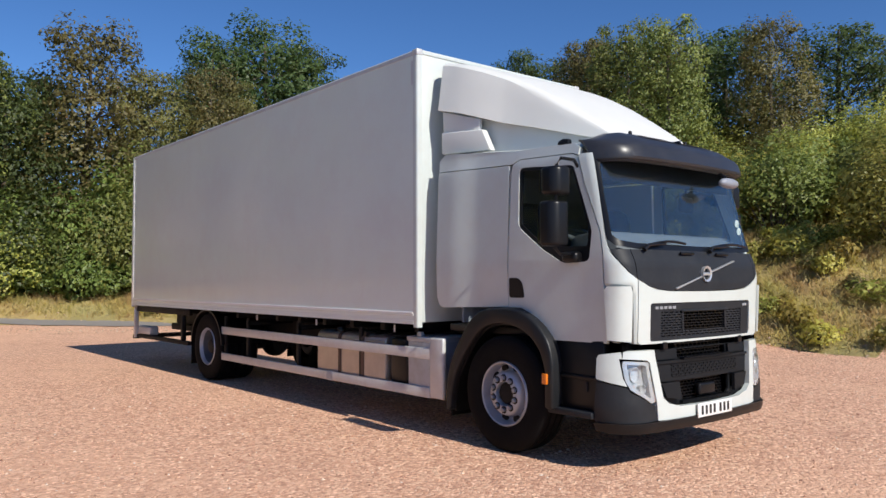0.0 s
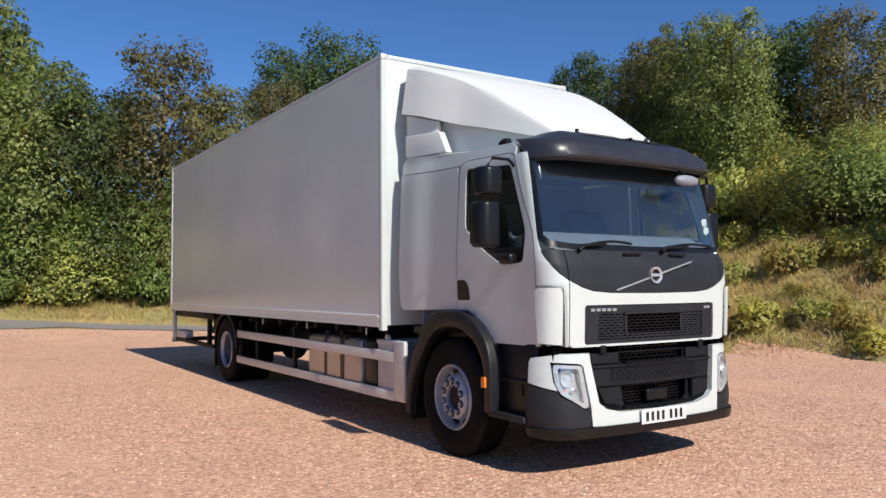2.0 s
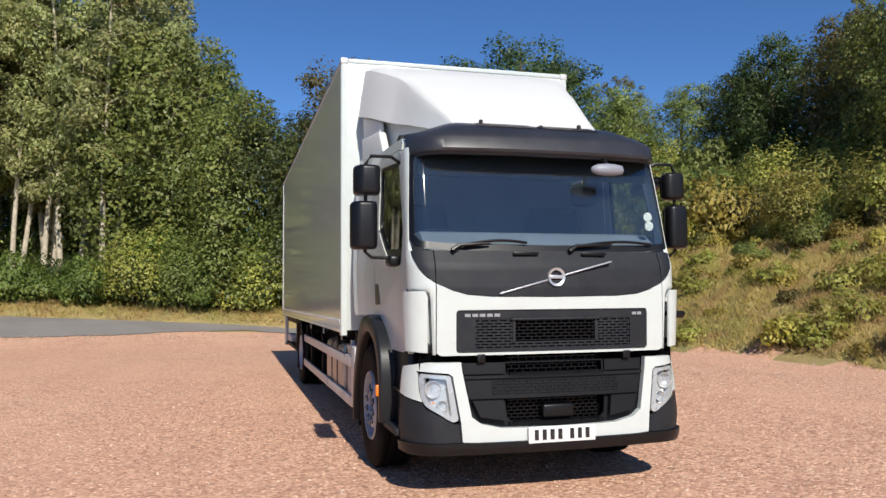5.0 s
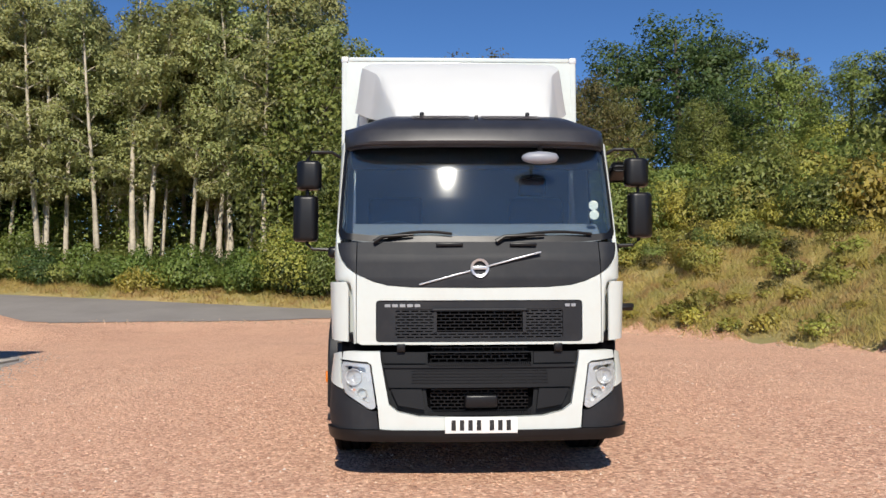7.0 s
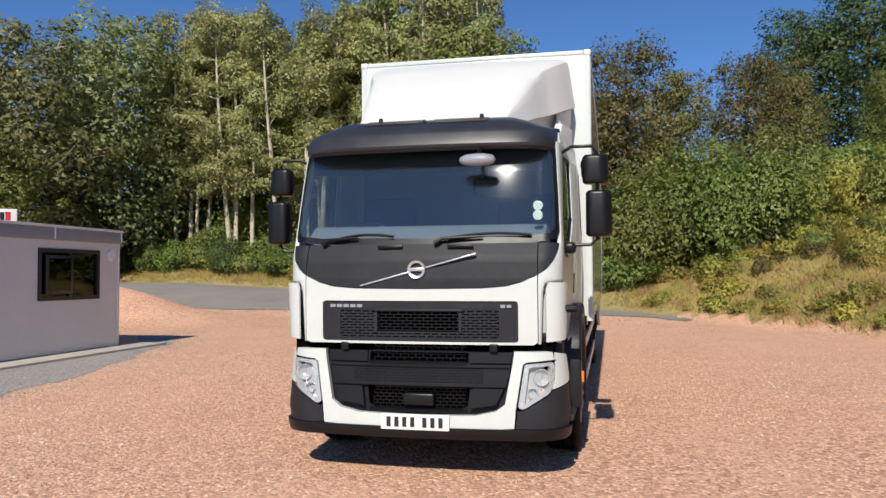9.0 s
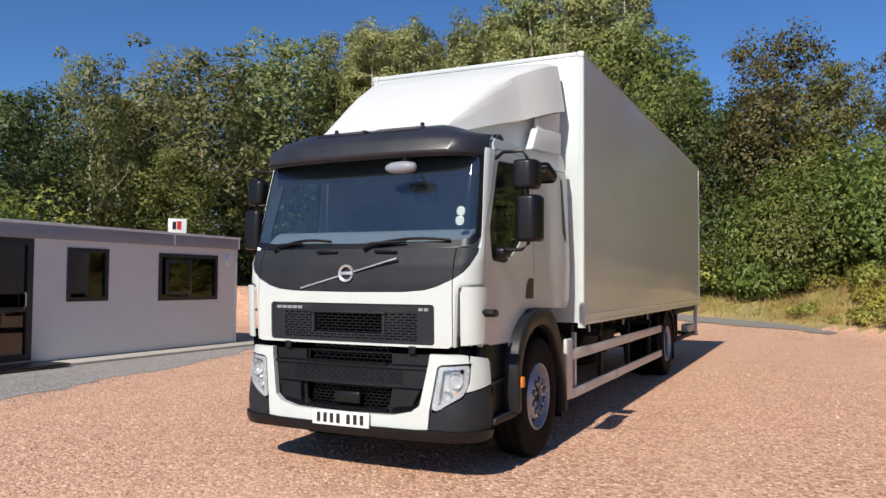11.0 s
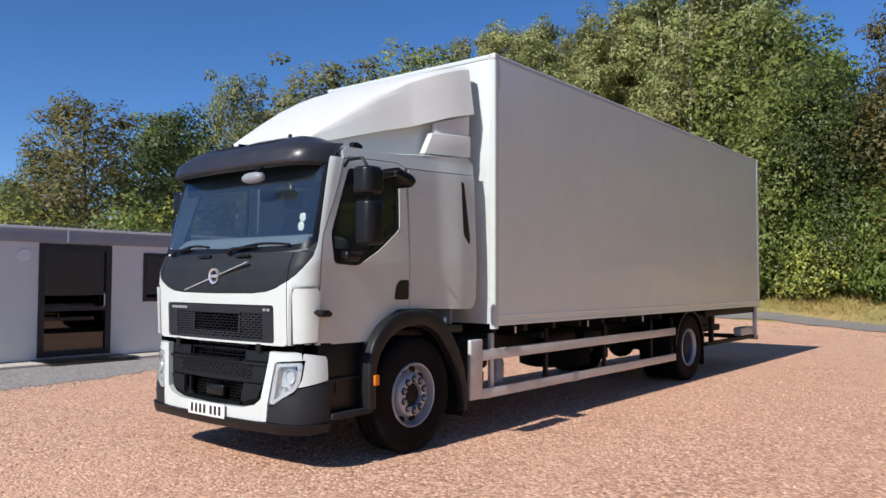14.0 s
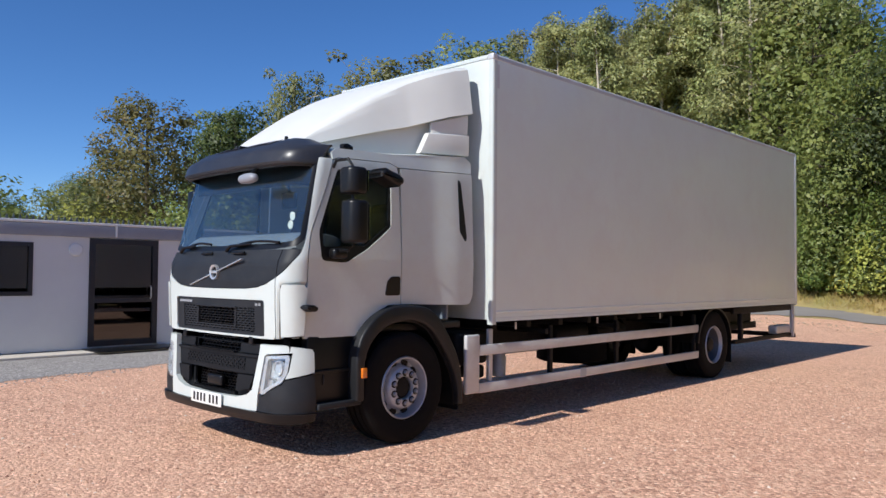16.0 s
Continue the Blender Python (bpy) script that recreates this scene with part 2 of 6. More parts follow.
def leaf_material(name, dark, mid, light, odd=None, odd_share=0.06, patches=()):
    """Leaves: each has its own tint; light comes through them."""
    n = Nodes(name)
    geo = n.add("ShaderNodeNewGeometry")
    rnd = geo.outputs["Random Per Island"]
    soft = tuple(0.5 * (p + q) for p, q in zip(dark, mid))
    bright = tuple(0.45 * p + 0.55 * q for p, q in zip(mid, light))
    stops = [(0.0, soft), (0.5, mid), (1.0 - odd_share if odd else 1.0, bright)]
    if odd:
        stops.append((1.0, odd))
    c = n.ramp(rnd, stops)
    c = n.mix(n.math("MULTIPLY", n.ramp(n.noise(0.9, 3), [(0.45, (0, 0, 0)), (0.62, (1, 1, 1))]), 0.6), c, light)
    c = n.mix(n.math("MULTIPLY", n.ramp(n.noise(0.55, 3), [(0.38, (1, 1, 1)), (0.52, (0, 0, 0))]), 0.3), c, dark)
    for i, tone in enumerate(patches):
        c = n.mix(n.math("MULTIPLY", n.ramp(n.noise(0.7 + 0.5 * i, 4, 0.65), [(0.48, (0, 0, 0)), (0.60, (1, 1, 1))]), 0.85), c, tone)
    info = n.add("ShaderNodeObjectInfo")
    hsv = n.add("ShaderNodeHueSaturation")
    n.put(hsv.inputs["Hue"], n.math("ADD", n.math("MULTIPLY", info.outputs["Random"], 0.035), 0.48))
    n.put(hsv.inputs["Value"], n.math("ADD", n.math("MULTIPLY", info.outputs["Random"], 0.35), 0.85))
    n.put(hsv.inputs["Color"], c)
    c = hsv.outputs["Color"]
    n.done(c, 0.5)
    tr = n.add("ShaderNodeBsdfTranslucent")
    n.put(tr.inputs["Color"], c)
    mixs = n.add("ShaderNodeMixShader")
    mixs.inputs[0].default_value = 0.46
    n.put(mixs.inputs[1], n.b.outputs[0])
    n.put(mixs.inputs[2], tr.outputs[0])
    n.put(n.t.nodes["Material Output"].inputs["Surface"], mixs.outputs[0])
    return n.m


leaf_dark = leaf_material("leaf_dark_green", (0.034, 0.060, 0.018), (0.078, 0.120, 0.034), (0.150, 0.200, 0.058))
leaf_mid = leaf_material("leaf_mid_green", (0.085, 0.120, 0.032), (0.220, 0.272, 0.068), (0.400, 0.440, 0.120), (0.38, 0.33, 0.09), 0.05)
leaf_brown = leaf_material("leaf_turning_brown", (0.095, 0.088, 0.030), (0.195, 0.182, 0.058), (0.315, 0.280, 0.092), (0.28, 0.15, 0.06), 0.06)
leaf_birch = leaf_material("leaf_birch", (0.170, 0.190, 0.070), (0.370, 0.390, 0.150), (0.560, 0.560, 0.230), (0.48, 0.36, 0.11), 0.06)
leaf_pale = leaf_material("leaf_pale_green", (0.110, 0.130, 0.050), (0.240, 0.262, 0.095), (0.380, 0.390, 0.150), (0.40, 0.32, 0.10), 0.06)
leaf_yellow = leaf_material("leaf_bramble_yellow", (0.240, 0.220, 0.045), (0.490, 0.425, 0.090), (0.660, 0.560, 0.130), (0.36, 0.20, 0.07), 0.08)
leaf_lime = leaf_material("leaf_yellow_green", (0.190, 0.205, 0.045), (0.410, 0.415, 0.090), (0.600, 0.570, 0.140), (0.40, 0.30, 0.08), 0.06)
leaf_hedge = leaf_material("leaf_hedge_green", (0.075, 0.120, 0.026), (0.170, 0.240, 0.050), (0.290, 0.360, 0.085), (0.40, 0.36, 0.09), 0.08)
grass_dry = leaf_material("grass_dry", (0.34, 0.26, 0.08), (0.56, 0.43, 0.14), (0.66, 0.53, 0.20), (0.36, 0.35, 0.08), 0.2, patches=((0.42, 0.37, 0.10), (0.45, 0.28, 0.12)))
bark = surface("bark_brown", (0.10, 0.078, 0.055), 0.9, vary=0.35, scale=4, fine=30, bump=0.8, bump_d=0.02)
bark_birch = surface("bark_birch", (0.56, 0.49, 0.37), 0.8, vary=0.3, scale=2.5, fine=18, bump=0.5, bump_d=0.01, dirt=(0.10, 0.08, 0.06))


# ---- mesh helpers ----
def part(name, bm, material, parent=None, label="", smooth=35, keep=False):
    """Links a bmesh as one mesh object, under a thing or a part. The mesh is given in world places; the parent stands unturned."""
    me = bpy.data.meshes.new(name)
    bmesh.ops.recalc_face_normals(bm, faces=bm.faces)
    bm.to_mesh(me)
    if not keep:
        bm.free()
    for p in me.polygons:
        p.use_smooth = smooth > 0
    if 0 < smooth < 180:
        me.set_sharp_from_angle(angle=radians(smooth))
    for m in material if isinstance(material, (list, tuple)) else [material]:
        me.materials.append(m)
    ob = new(name, me)
    if parent is not None:
        ob.parent = parent
        ob.matrix_parent_inverse = place_of(parent).inverted()
    if label:
        ob["label"] = label
    return ob


def place_of(ob):
    m = ob.matrix_basis.copy()
    while ob.parent is not None:
        m = ob.parent.matrix_basis @ ob.matrix_parent_inverse @ m
        ob = ob.parent
    return m


def empty(name, x=0, y=0, z=0, label="", category="", group="", kind=""):
    ob = new(name)
    ob.empty_display_size = 0.2
    ob.matrix_basis = Matrix.Translation((x, y, z))
    return tagged(ob, label, category, group, kind)


def join(bm, other):
    me = bpy.data.meshes.new("tmp")
    other.to_mesh(me)
    other.free()
    bm.from_mesh(me)
    bpy.data.meshes.remove(me)
    return bm


def box(x0, x1, y0, y1, z0, z1, bev=0.0, seg=2, bm=None):
    b = bmesh.new()
    bmesh.ops.create_cube(b, size=1.0, matrix=Matrix.LocRotScale(((x0 + x1) / 2, (y0 + y1) / 2, (z0 + z1) / 2), None, (abs(x1 - x0), abs(y1 - y0), abs(z1 - z0))))
    if bev:
        bmesh.ops.bevel(b, geom=b.edges[:], offset=bev, segments=seg, affect="EDGES", profile=0.5)
    return join(bm, b) if bm else b


def prism(points, axis, a, b, bev=0.0, seg=2, bm=None, rims=False):
    """A polygon drawn out along an axis. points: (y, z) for x, (x, z) for y, (x, y) for z. rims: bevels the two ends alone."""
    def at(p, v):
        return {"x": (v, p[0], p[1]), "y": (p[0], v, p[1]), "z": (p[0], p[1], v)}[axis]
    o = bmesh.new()
    va, vb = [o.verts.new(at(p, a)) for p in points], [o.verts.new(at(p, b)) for p in points]
    o.faces.new(va)
    o.faces.new(vb[::-1])
    for i in range(len(points)):
        j = (i + 1) % len(points)
        o.faces.new((va[i], vb[i], vb[j], va[j]))
    bmesh.ops.recalc_face_normals(o, faces=o.faces)
    if bev:
        ends = set(va), set(vb)
        edges = [e for e in o.edges if not rims or any(e.verts[0] in g and e.verts[1] in g for g in ends)]
        bmesh.ops.bevel(o, geom=edges, offset=bev, segments=seg, affect="EDGES", profile=0.5)
    return join(bm, o) if bm else o


def rounded(points, r, seg=4):
    """The polygon with its corners rounded; r: one radius or one for each corner."""
    out = []
    n = len(points)
    for i in range(n):
        p, a, b = Vector(points[i]), Vector(points[i - 1]), Vector(points[(i + 1) % n])
        rr = r[i] if isinstance(r, (list, tuple)) else r
        rr = min(rr, (a - p).length * 0.45, (b - p).length * 0.45)
        if rr <= 0:
            out.append(tuple(p))
            continue
        pa, pb = p + (a - p).normalized() * rr, p + (b - p).normalized() * rr
        for k in range(seg + 1):
            t = k / seg
            out.append(tuple(pa * (1 - t) ** 2 + p * 2 * t * (1 - t) + pb * t * t))
    return out


def tube(points, r, seg=8, bm=None):
    """A round bar along points; r: one radius or one for each point."""
    o = bmesh.new()
    pts = [Vector(p) for p in points]
    rings = []
    for i, p in enumerate(pts):
        d = (pts[min(i + 1, len(pts) - 1)] - pts[max(i - 1, 0)]).normalized()
        side = d.cross(Vector((0, 0, 1)) if abs(d.z) < 0.9 else Vector((1, 0, 0))).normalized()
        up = side.cross(d)
        rr = r[i] if isinstance(r, (list, tuple)) else r
        rings.append([o.verts.new(p + (side * math.cos(2 * math.pi * k / seg) + up * math.sin(2 * math.pi * k / seg)) * rr) for k in range(seg)])
    for a, b in zip(rings, rings[1:]):
        for k in range(seg):
            o.faces.new((a[k], a[(k + 1) % seg], b[(k + 1) % seg], b[k]))
    o.faces.new(rings[0][::-1])
    o.faces.new(rings[-1])
    return join(bm, o) if bm else o


def lathe(profile, cx, cy, cz, seg=48, axis="x", bm=None):
    """A profile of (radius, along) turned round an axis through (cx, cy, cz)."""
    o = bmesh.new()
    rings = []
    for r, a in profile:
        ring = []
        for k in range(seg if r > 1e-6 else 1):
            t = 2 * math.pi * k / seg
            c, s = r * math.cos(t), r * math.sin(t)
            ring.append(o.verts.new({"x": (cx + a, cy + c, cz + s), "y": (cx + c, cy + a, cz + s), "z": (cx + c, cy + s, cz + a)}[axis]))
        rings.append(ring)
    for a, b in zip(rings, rings[1:]):
        if len(a) == 1 and len(b) == 1:
            continue
        for k in range(seg):
            l = (k + 1) % seg
            if len(a) == 1:
                o.faces.new((a[0], b[k], b[l]))
            elif len(b) == 1:
                o.faces.new((a[k], a[l], b[0]))
            else:
                o.faces.new((a[k], a[l], b[l], b[k]))
    return join(bm, o) if bm else o


def panel(outer, holes, place, thick, step=0.08, bm=None):
    """A sheet cut to an outline with holes in the flat (u, v), bent by place(u, v, depth) and given a thickness."""
    from mathutils.geometry import tessellate_polygon
    def dense(loop):
        out = []
        for i, p in enumerate(loop):
            q = loop[(i + 1) % len(loop)]
            k = max(1, int(math.hypot(q[0] - p[0], q[1] - p[1]) / step))
            out += [(p[0] + (q[0] - p[0]) * j / k, p[1] + (q[1] - p[1]) * j / k) for j in range(k)]
        return out
    loops = [dense(outer)] + [dense(h) for h in holes]
    flat = [p for l in loops for p in l]
    o = bmesh.new()
    vs = [o.verts.new((p[0], p[1], 0)) for p in flat]
    for tri in tessellate_polygon([[Vector((*p, 0)) for p in l] for l in loops]):
        try:
            o.faces.new([vs[i] for i in tri])
        except ValueError:
            pass
    for ax in (0, 1):
        lo, hi = min(p[ax] for p in flat), max(p[ax] for p in flat)
        k = int((hi - lo) / step)
        for i in range(1, k + 1):
            co, no = [0, 0, 0], [0, 0, 0]
            co[ax], no[ax] = lo + (hi - lo) * i / (k + 1), 1
            bmesh.ops.bisect_plane(o, geom=o.verts[:] + o.edges[:] + o.faces[:], plane_co=co, plane_no=no, dist=1e-5)
    bmesh.ops.remove_doubles(o, verts=o.verts, dist=1e-5)
    bmesh.ops.recalc_face_normals(o, faces=o.faces)
    border = [e for e in o.edges if e.is_boundary]
    front = {v: Vector(place(v.co.x, v.co.y, 0.0)) for v in o.verts}
    back = {v: o.verts.new(place(v.co.x, v.co.y, thick)) for v in list(front)}
    for f in list(o.faces):
        o.faces.new([back[v] for v in reversed(f.verts)])
    for e in border:
        a, b = e.verts
        try:
            o.faces.new((a, b, back[b], back[a]))
        except ValueError:
            pass
    for v, co in front.items():
        v.co = co
    bmesh.ops.recalc_face_normals(o, faces=o.faces)
    return join(bm, o) if bm else o


def raw(name, verts, faces, material, parent=None, smooth=False, label=""):
    me = bpy.data.meshes.new(name)
    me.from_pydata([tuple(v) for v in verts], [], [tuple(f) for f in faces])
    if smooth:
        for p in me.polygons:
            p.use_smooth = True
    me.materials.append(material)
    ob = new(name, me)
    if parent is not None:
        ob.parent = parent
        ob.matrix_parent_inverse = place_of(parent).inverted()
    if label:
        ob["label"] = label
    return ob

lamp_bowl = surface("lamp_bowl", (0.62, 0.62, 0.62), 0.28, metal=0.3, vary=0.1)

mark_grey = surface("mark_grey", (0.30, 0.31, 0.33), 0.4, vary=0.05)


def pebble_material():
    n = Nodes("gravel_pebbles")
    geo = n.add("ShaderNodeNewGeometry")
    c = n.ramp(geo.outputs["Random Per Island"], [(0.0, (0.22, 0.10, 0.062)), (0.3, (0.48, 0.255, 0.155)), (0.6, (0.64, 0.38, 0.24)), (0.88, (0.76, 0.53, 0.37)), (1.0, (0.68, 0.60, 0.50))])
    c = n.mix(n.math("MULTIPLY", n.noise(60, 3), 0.4), c, (0.34, 0.20, 0.15))
    return n.done(c, 0.9)


pebble_mat = pebble_material()
rubble_mat = surface("rubble_stone", (0.50, 0.36, 0.25), 0.9, vary=0.3, scale=6, bump=0.5, bump_d=0.01)

# ---- ground ----
FOOT = [(13, -60), (10.7, -8), (10.2, 2.5), (9.6, 6), (9.1, 9), (8.4, 13), (7.0, 16), (5, 19.3), (2.5, 22.6), (-2, 25.6), (-8, 27.6), (-20, 30.5), (-40, 35), (-90, 47)]


def smooth01(v, a, b):
    t = np.clip((v - a) / (b - a), 0, 1)
    return t * t * (3 - 2 * t)


def foot_distance(x, y):
    """Metres up the bank from its foot; below zero on the yard."""
    x, y = np.asarray(x, float), np.asarray(y, float)
    best, sign = np.full(x.shape, 1e9), np.ones(x.shape)
    for (ax, ay), (bx, by) in zip(FOOT, FOOT[1:]):
        dx, dy = bx - ax, by - ay
        t = np.clip(((x - ax) * dx + (y - ay) * dy) / (dx * dx + dy * dy), 0, 1)
        d = np.hypot(x - ax - t * dx, y - ay - t * dy)
        s = np.where((x - ax) * dy - (y - ay) * dx > 0, 1.0, -1.0)
        sign, best = np.where(d < best, s, sign), np.minimum(d, best)
    return best * sign


def ground_z(x, y):
    x, y = np.asarray(x, float), np.asarray(y, float)
    base = smooth01(y, 16.5, 27) * (0.33 + 0.042 * np.clip(-x, 0, 20))
    d = np.clip(foot_distance(x, y), 0, None)
    k = smooth01(x, -3, 6)
    steep = 7.6 * (1 - np.exp(-d / 12))
    low = 0.55 * (1 - np.exp(-d / 0.9)) + 0.05 * np.clip(d, 0, 40)
    rough = 0.16 * np.sin(x * 1.3 + y * 0.7) * np.cos(y * 1.1 - x * 0.4) + 0.09 * np.sin(x * 3.1) * np.cos(y * 2.7)
    heap = 1.3 * np.exp(-((x + 15.6) / 3.6) ** 2 - ((y - 17.0) / 1.7) ** 2)
    return base + heap + k * steep + (1 - k) * low + rough * smooth01(d, 0.2, 3)


def gz(x, y):
    return float(ground_z(x, y))


def axis_steps(lo, hi, near_lo, near_hi, fine):
    out = list(np.arange(near_lo, near_hi + 1e-6, fine))
    s, v = fine, near_hi
    while v < hi:
        s *= 1.35
        v += s
        out.append(v)
    s, v = fine, near_lo
    while v > lo:
        s *= 1.35
        v -= s
        out.insert(0, v)
    return np.array(out)


def sheet(name, xs, ys, lift, inside, material, smooth=True):
    """A sheet draped over the ground where inside(x, y) is true."""
    X, Y = np.meshgrid(xs, ys)
    Z = ground_z(X, Y) + lift
    idx = np.arange(X.size).reshape(X.shape)
    cx, cy = (X[:-1, :-1] + X[1:, 1:]) / 2, (Y[:-1, :-1] + Y[1:, 1:]) / 2
    keep = inside(cx, cy)
    faces = np.stack([idx[:-1, :-1], idx[:-1, 1:], idx[1:, 1:], idx[1:, :-1]], -1)[keep]
    return np.stack([X.ravel(), Y.ravel(), Z.ravel()], -1), faces


gx, gy = axis_steps(-900, 900, -34, 26, 0.5), axis_steps(-900, 900, -12, 46, 0.5)
verts, faces = sheet("ground", gx, gy, 0.0, lambda x, y: np.full(x.shape, True), None)
me = bpy.data.meshes.new("ground")
me.from_pydata([tuple(v) for v in verts], [], [tuple(f) for f in faces])
me.materials.append(gravel_red)
me.materials.append(soil)
cents = verts[faces].mean(1)
wob = 0.25 * np.sin(cents[:, 0] * 2.1 + cents[:, 1] * 1.7)
on_bank = foot_distance(cents[:, 0], cents[:, 1]) + wob > 0.15
away = (cents[:, 1] < -30) | ((cents[:, 0] < -15.5) & (cents[:, 1] < 14)) | (cents[:, 0] < -27)
past_road = (cents[:, 0] < 3.6) & (cents[:, 1] > 1.8 + np.interp(cents[:, 0], [-60, -28, -17, -12, -7, -2, 3], [31, 24, 20.6, 20.4, 21.2, 20.9, 19.2]))
for p, s in zip(me.polygons, on_bank | away | past_road):
    p.material_index, p.use_smooth = int(s), True
ground = tagged(new("ground", me), "red-brown gravel yard with a dry grassy bank behind", "ground", kind="structure")


# access road: a strip of asphalt with an uneven edge against the gravel
def strip(name, rows, lift, material, label, category, kind="structure", step=0.6, wobble=0.15):
    """A strip between two edges, each a list of (x, y), draped on the ground."""
    (a, b) = rows
    def walk_along(line):
        pts = [np.array(p, float) for p in line]
        seg = [np.linalg.norm(q - p) for p, q in zip(pts, pts[1:])]
        tot = sum(seg)
        def at(t):
            d = t * tot
            for p, q, s in zip(pts, pts[1:], seg):
                if d <= s or q is pts[-1]:
                    return p + (q - p) * min(1, d / s)
                d -= s
        return at, tot
    fa, la = walk_along(a)
    fb, lb = walk_along(b)
    n, m = int(max(la, lb) / step), 10
    verts, faces = [], []
    for i in range(n + 1):
        p, q = fa(i / n), fb(i / n)
        m_along = i * step
        w = wobble * (noise.noise((m_along * 0.5, 3.1, 0)) + 0.45 * noise.noise((m_along * 1.9, 1.1, 0)) + 0.2 * noise.noise((m_along * 6.1, 7.1, 0)))
        p = p + (q - p) / max(np.linalg.norm(q - p), 1e-3) * w
        for j in range(m + 1):
            x, y = p + (q - p) * j / m
            verts.append((x, y, gz(x, y) + lift))
    for i in range(n):
        for j in range(m):
            k = i * (m + 1) + j
            faces.append((k, k + 1, k + m + 2, k + m + 1))
    return tagged(raw(name, verts, faces, material, smooth=True), label, category, kind=kind)


strip("road", ([(3.7, 19.4), (2.6, 20.6), (-2.0, 23.0), (-7, 21.2), (-12, 20.4), (-17, 20.6), (-28, 24), (-60, 31)],
               [(4.0, 20.0), (3.4, 21.3), (2.0, 22.8), (-2.2, 25.6), (-8, 27.5), (-20, 30.3), (-40, 34.8), (-60, 39.5)]), 0.02, asphalt,
      "worn grey asphalt access road beside the gravel yard", "road", step=0.2, wobble=0.4)
strip("gravel_margin", ([(-5.0, -16), (-5.5, -3), (-5.6, 0), (-6.1, 2.6), (-7.0, 6.0), (-8.3, 10.2), (-9.6, 12.4)],
                        [(-8.6, -16), (-8.6, -3), (-8.6, 0), (-8.6, 2.6), (-8.65, 6.0), (-9.2, 10.2), (-10.6, 12.2)]), 0.006, gravel_grey,
      "grey stone chippings along the office front", "gravel", step=0.07, wobble=0.3)


# ---- plants ----
rng = np.random.default_rng(7)


def leaf_flakes(centres, sizes, outward, up_bias=0.35):
    """One triangle a leaf clump, for trees that stay far off."""
    n = len(centres)
    nrm = outward + rng.normal(0, 0.5, (n, 3)) + np.array([0, 0, up_bias])
    nrm /= np.linalg.norm(nrm, axis=1)[:, None] + 1e-9
    t = np.cross(nrm, rng.normal(0, 1, (n, 3)))
    t /= np.linalg.norm(t, axis=1)[:, None] + 1e-9
    b = np.cross(nrm, t)
    s = sizes[:, None]
    p0 = centres - t * s * 0.75 + b * s * rng.uniform(-0.2, 0.2, (n, 1))
    p1, p2 = centres + t * s * rng.uniform(0.2, 0.75, (n, 1)) + b * s * 0.5, centres + t * s * rng.uniform(0.1, 0.6, (n, 1)) - b * s * 0.5
    return np.stack([p0, p2, p1], 1).reshape(-1, 3), np.arange(n * 3).reshape(-1, 3)


def leaf_normals(ob, each, centres, lobe_dir, axis_share=0.6):
    """Bent normals shade the leaves by clump and brighten them; the leaves aren't turned."""
    out = centres * np.array([1, 1, 0.0])
    out /= np.linalg.norm(out, axis=1)[:, None] + 0.3
    nrm = 0.6 * lobe_dir + axis_share * out + np.array([0, 0, 0.45]) + rng.normal(0, 0.4, centres.shape)
    nrm /= np.linalg.norm(nrm, axis=1)[:, None] + 1e-9
    ob.data.normals_split_custom_set_from_vertices([tuple(v) for v in np.repeat(nrm, each, 0)])


def crown_leaves(lobes, count, size, shell=0.55):
    """Leaf places on and in a heap of ellipsoid lobes: (x, y, z, rx, ry, rz)."""
    lobes = np.array(lobes, float)
    area = (lobes[:, 3] * lobes[:, 4] + lobes[:, 4] * lobes[:, 5] + lobes[:, 3] * lobes[:, 5]) ** 1.0
    pick = rng.choice(len(lobes), count, p=area / area.sum())
    d = rng.normal(0, 1, (count, 3))
    d /= np.linalg.norm(d, axis=1)[:, None]
    r = shell + (1 - shell) * rng.random(count) ** 0.6
    bumpy = np.array([1 + 0.22 * noise.noise(Vector(v) * 2.3 + Vector((i % 17, 0, 0))) for v, i in zip(d, pick)])
    c = lobes[pick, :3] + d * lobes[pick, 3:] * (r * bumpy)[:, None]
    return c, rng.uniform(0.65, 1.35, count) * size, d


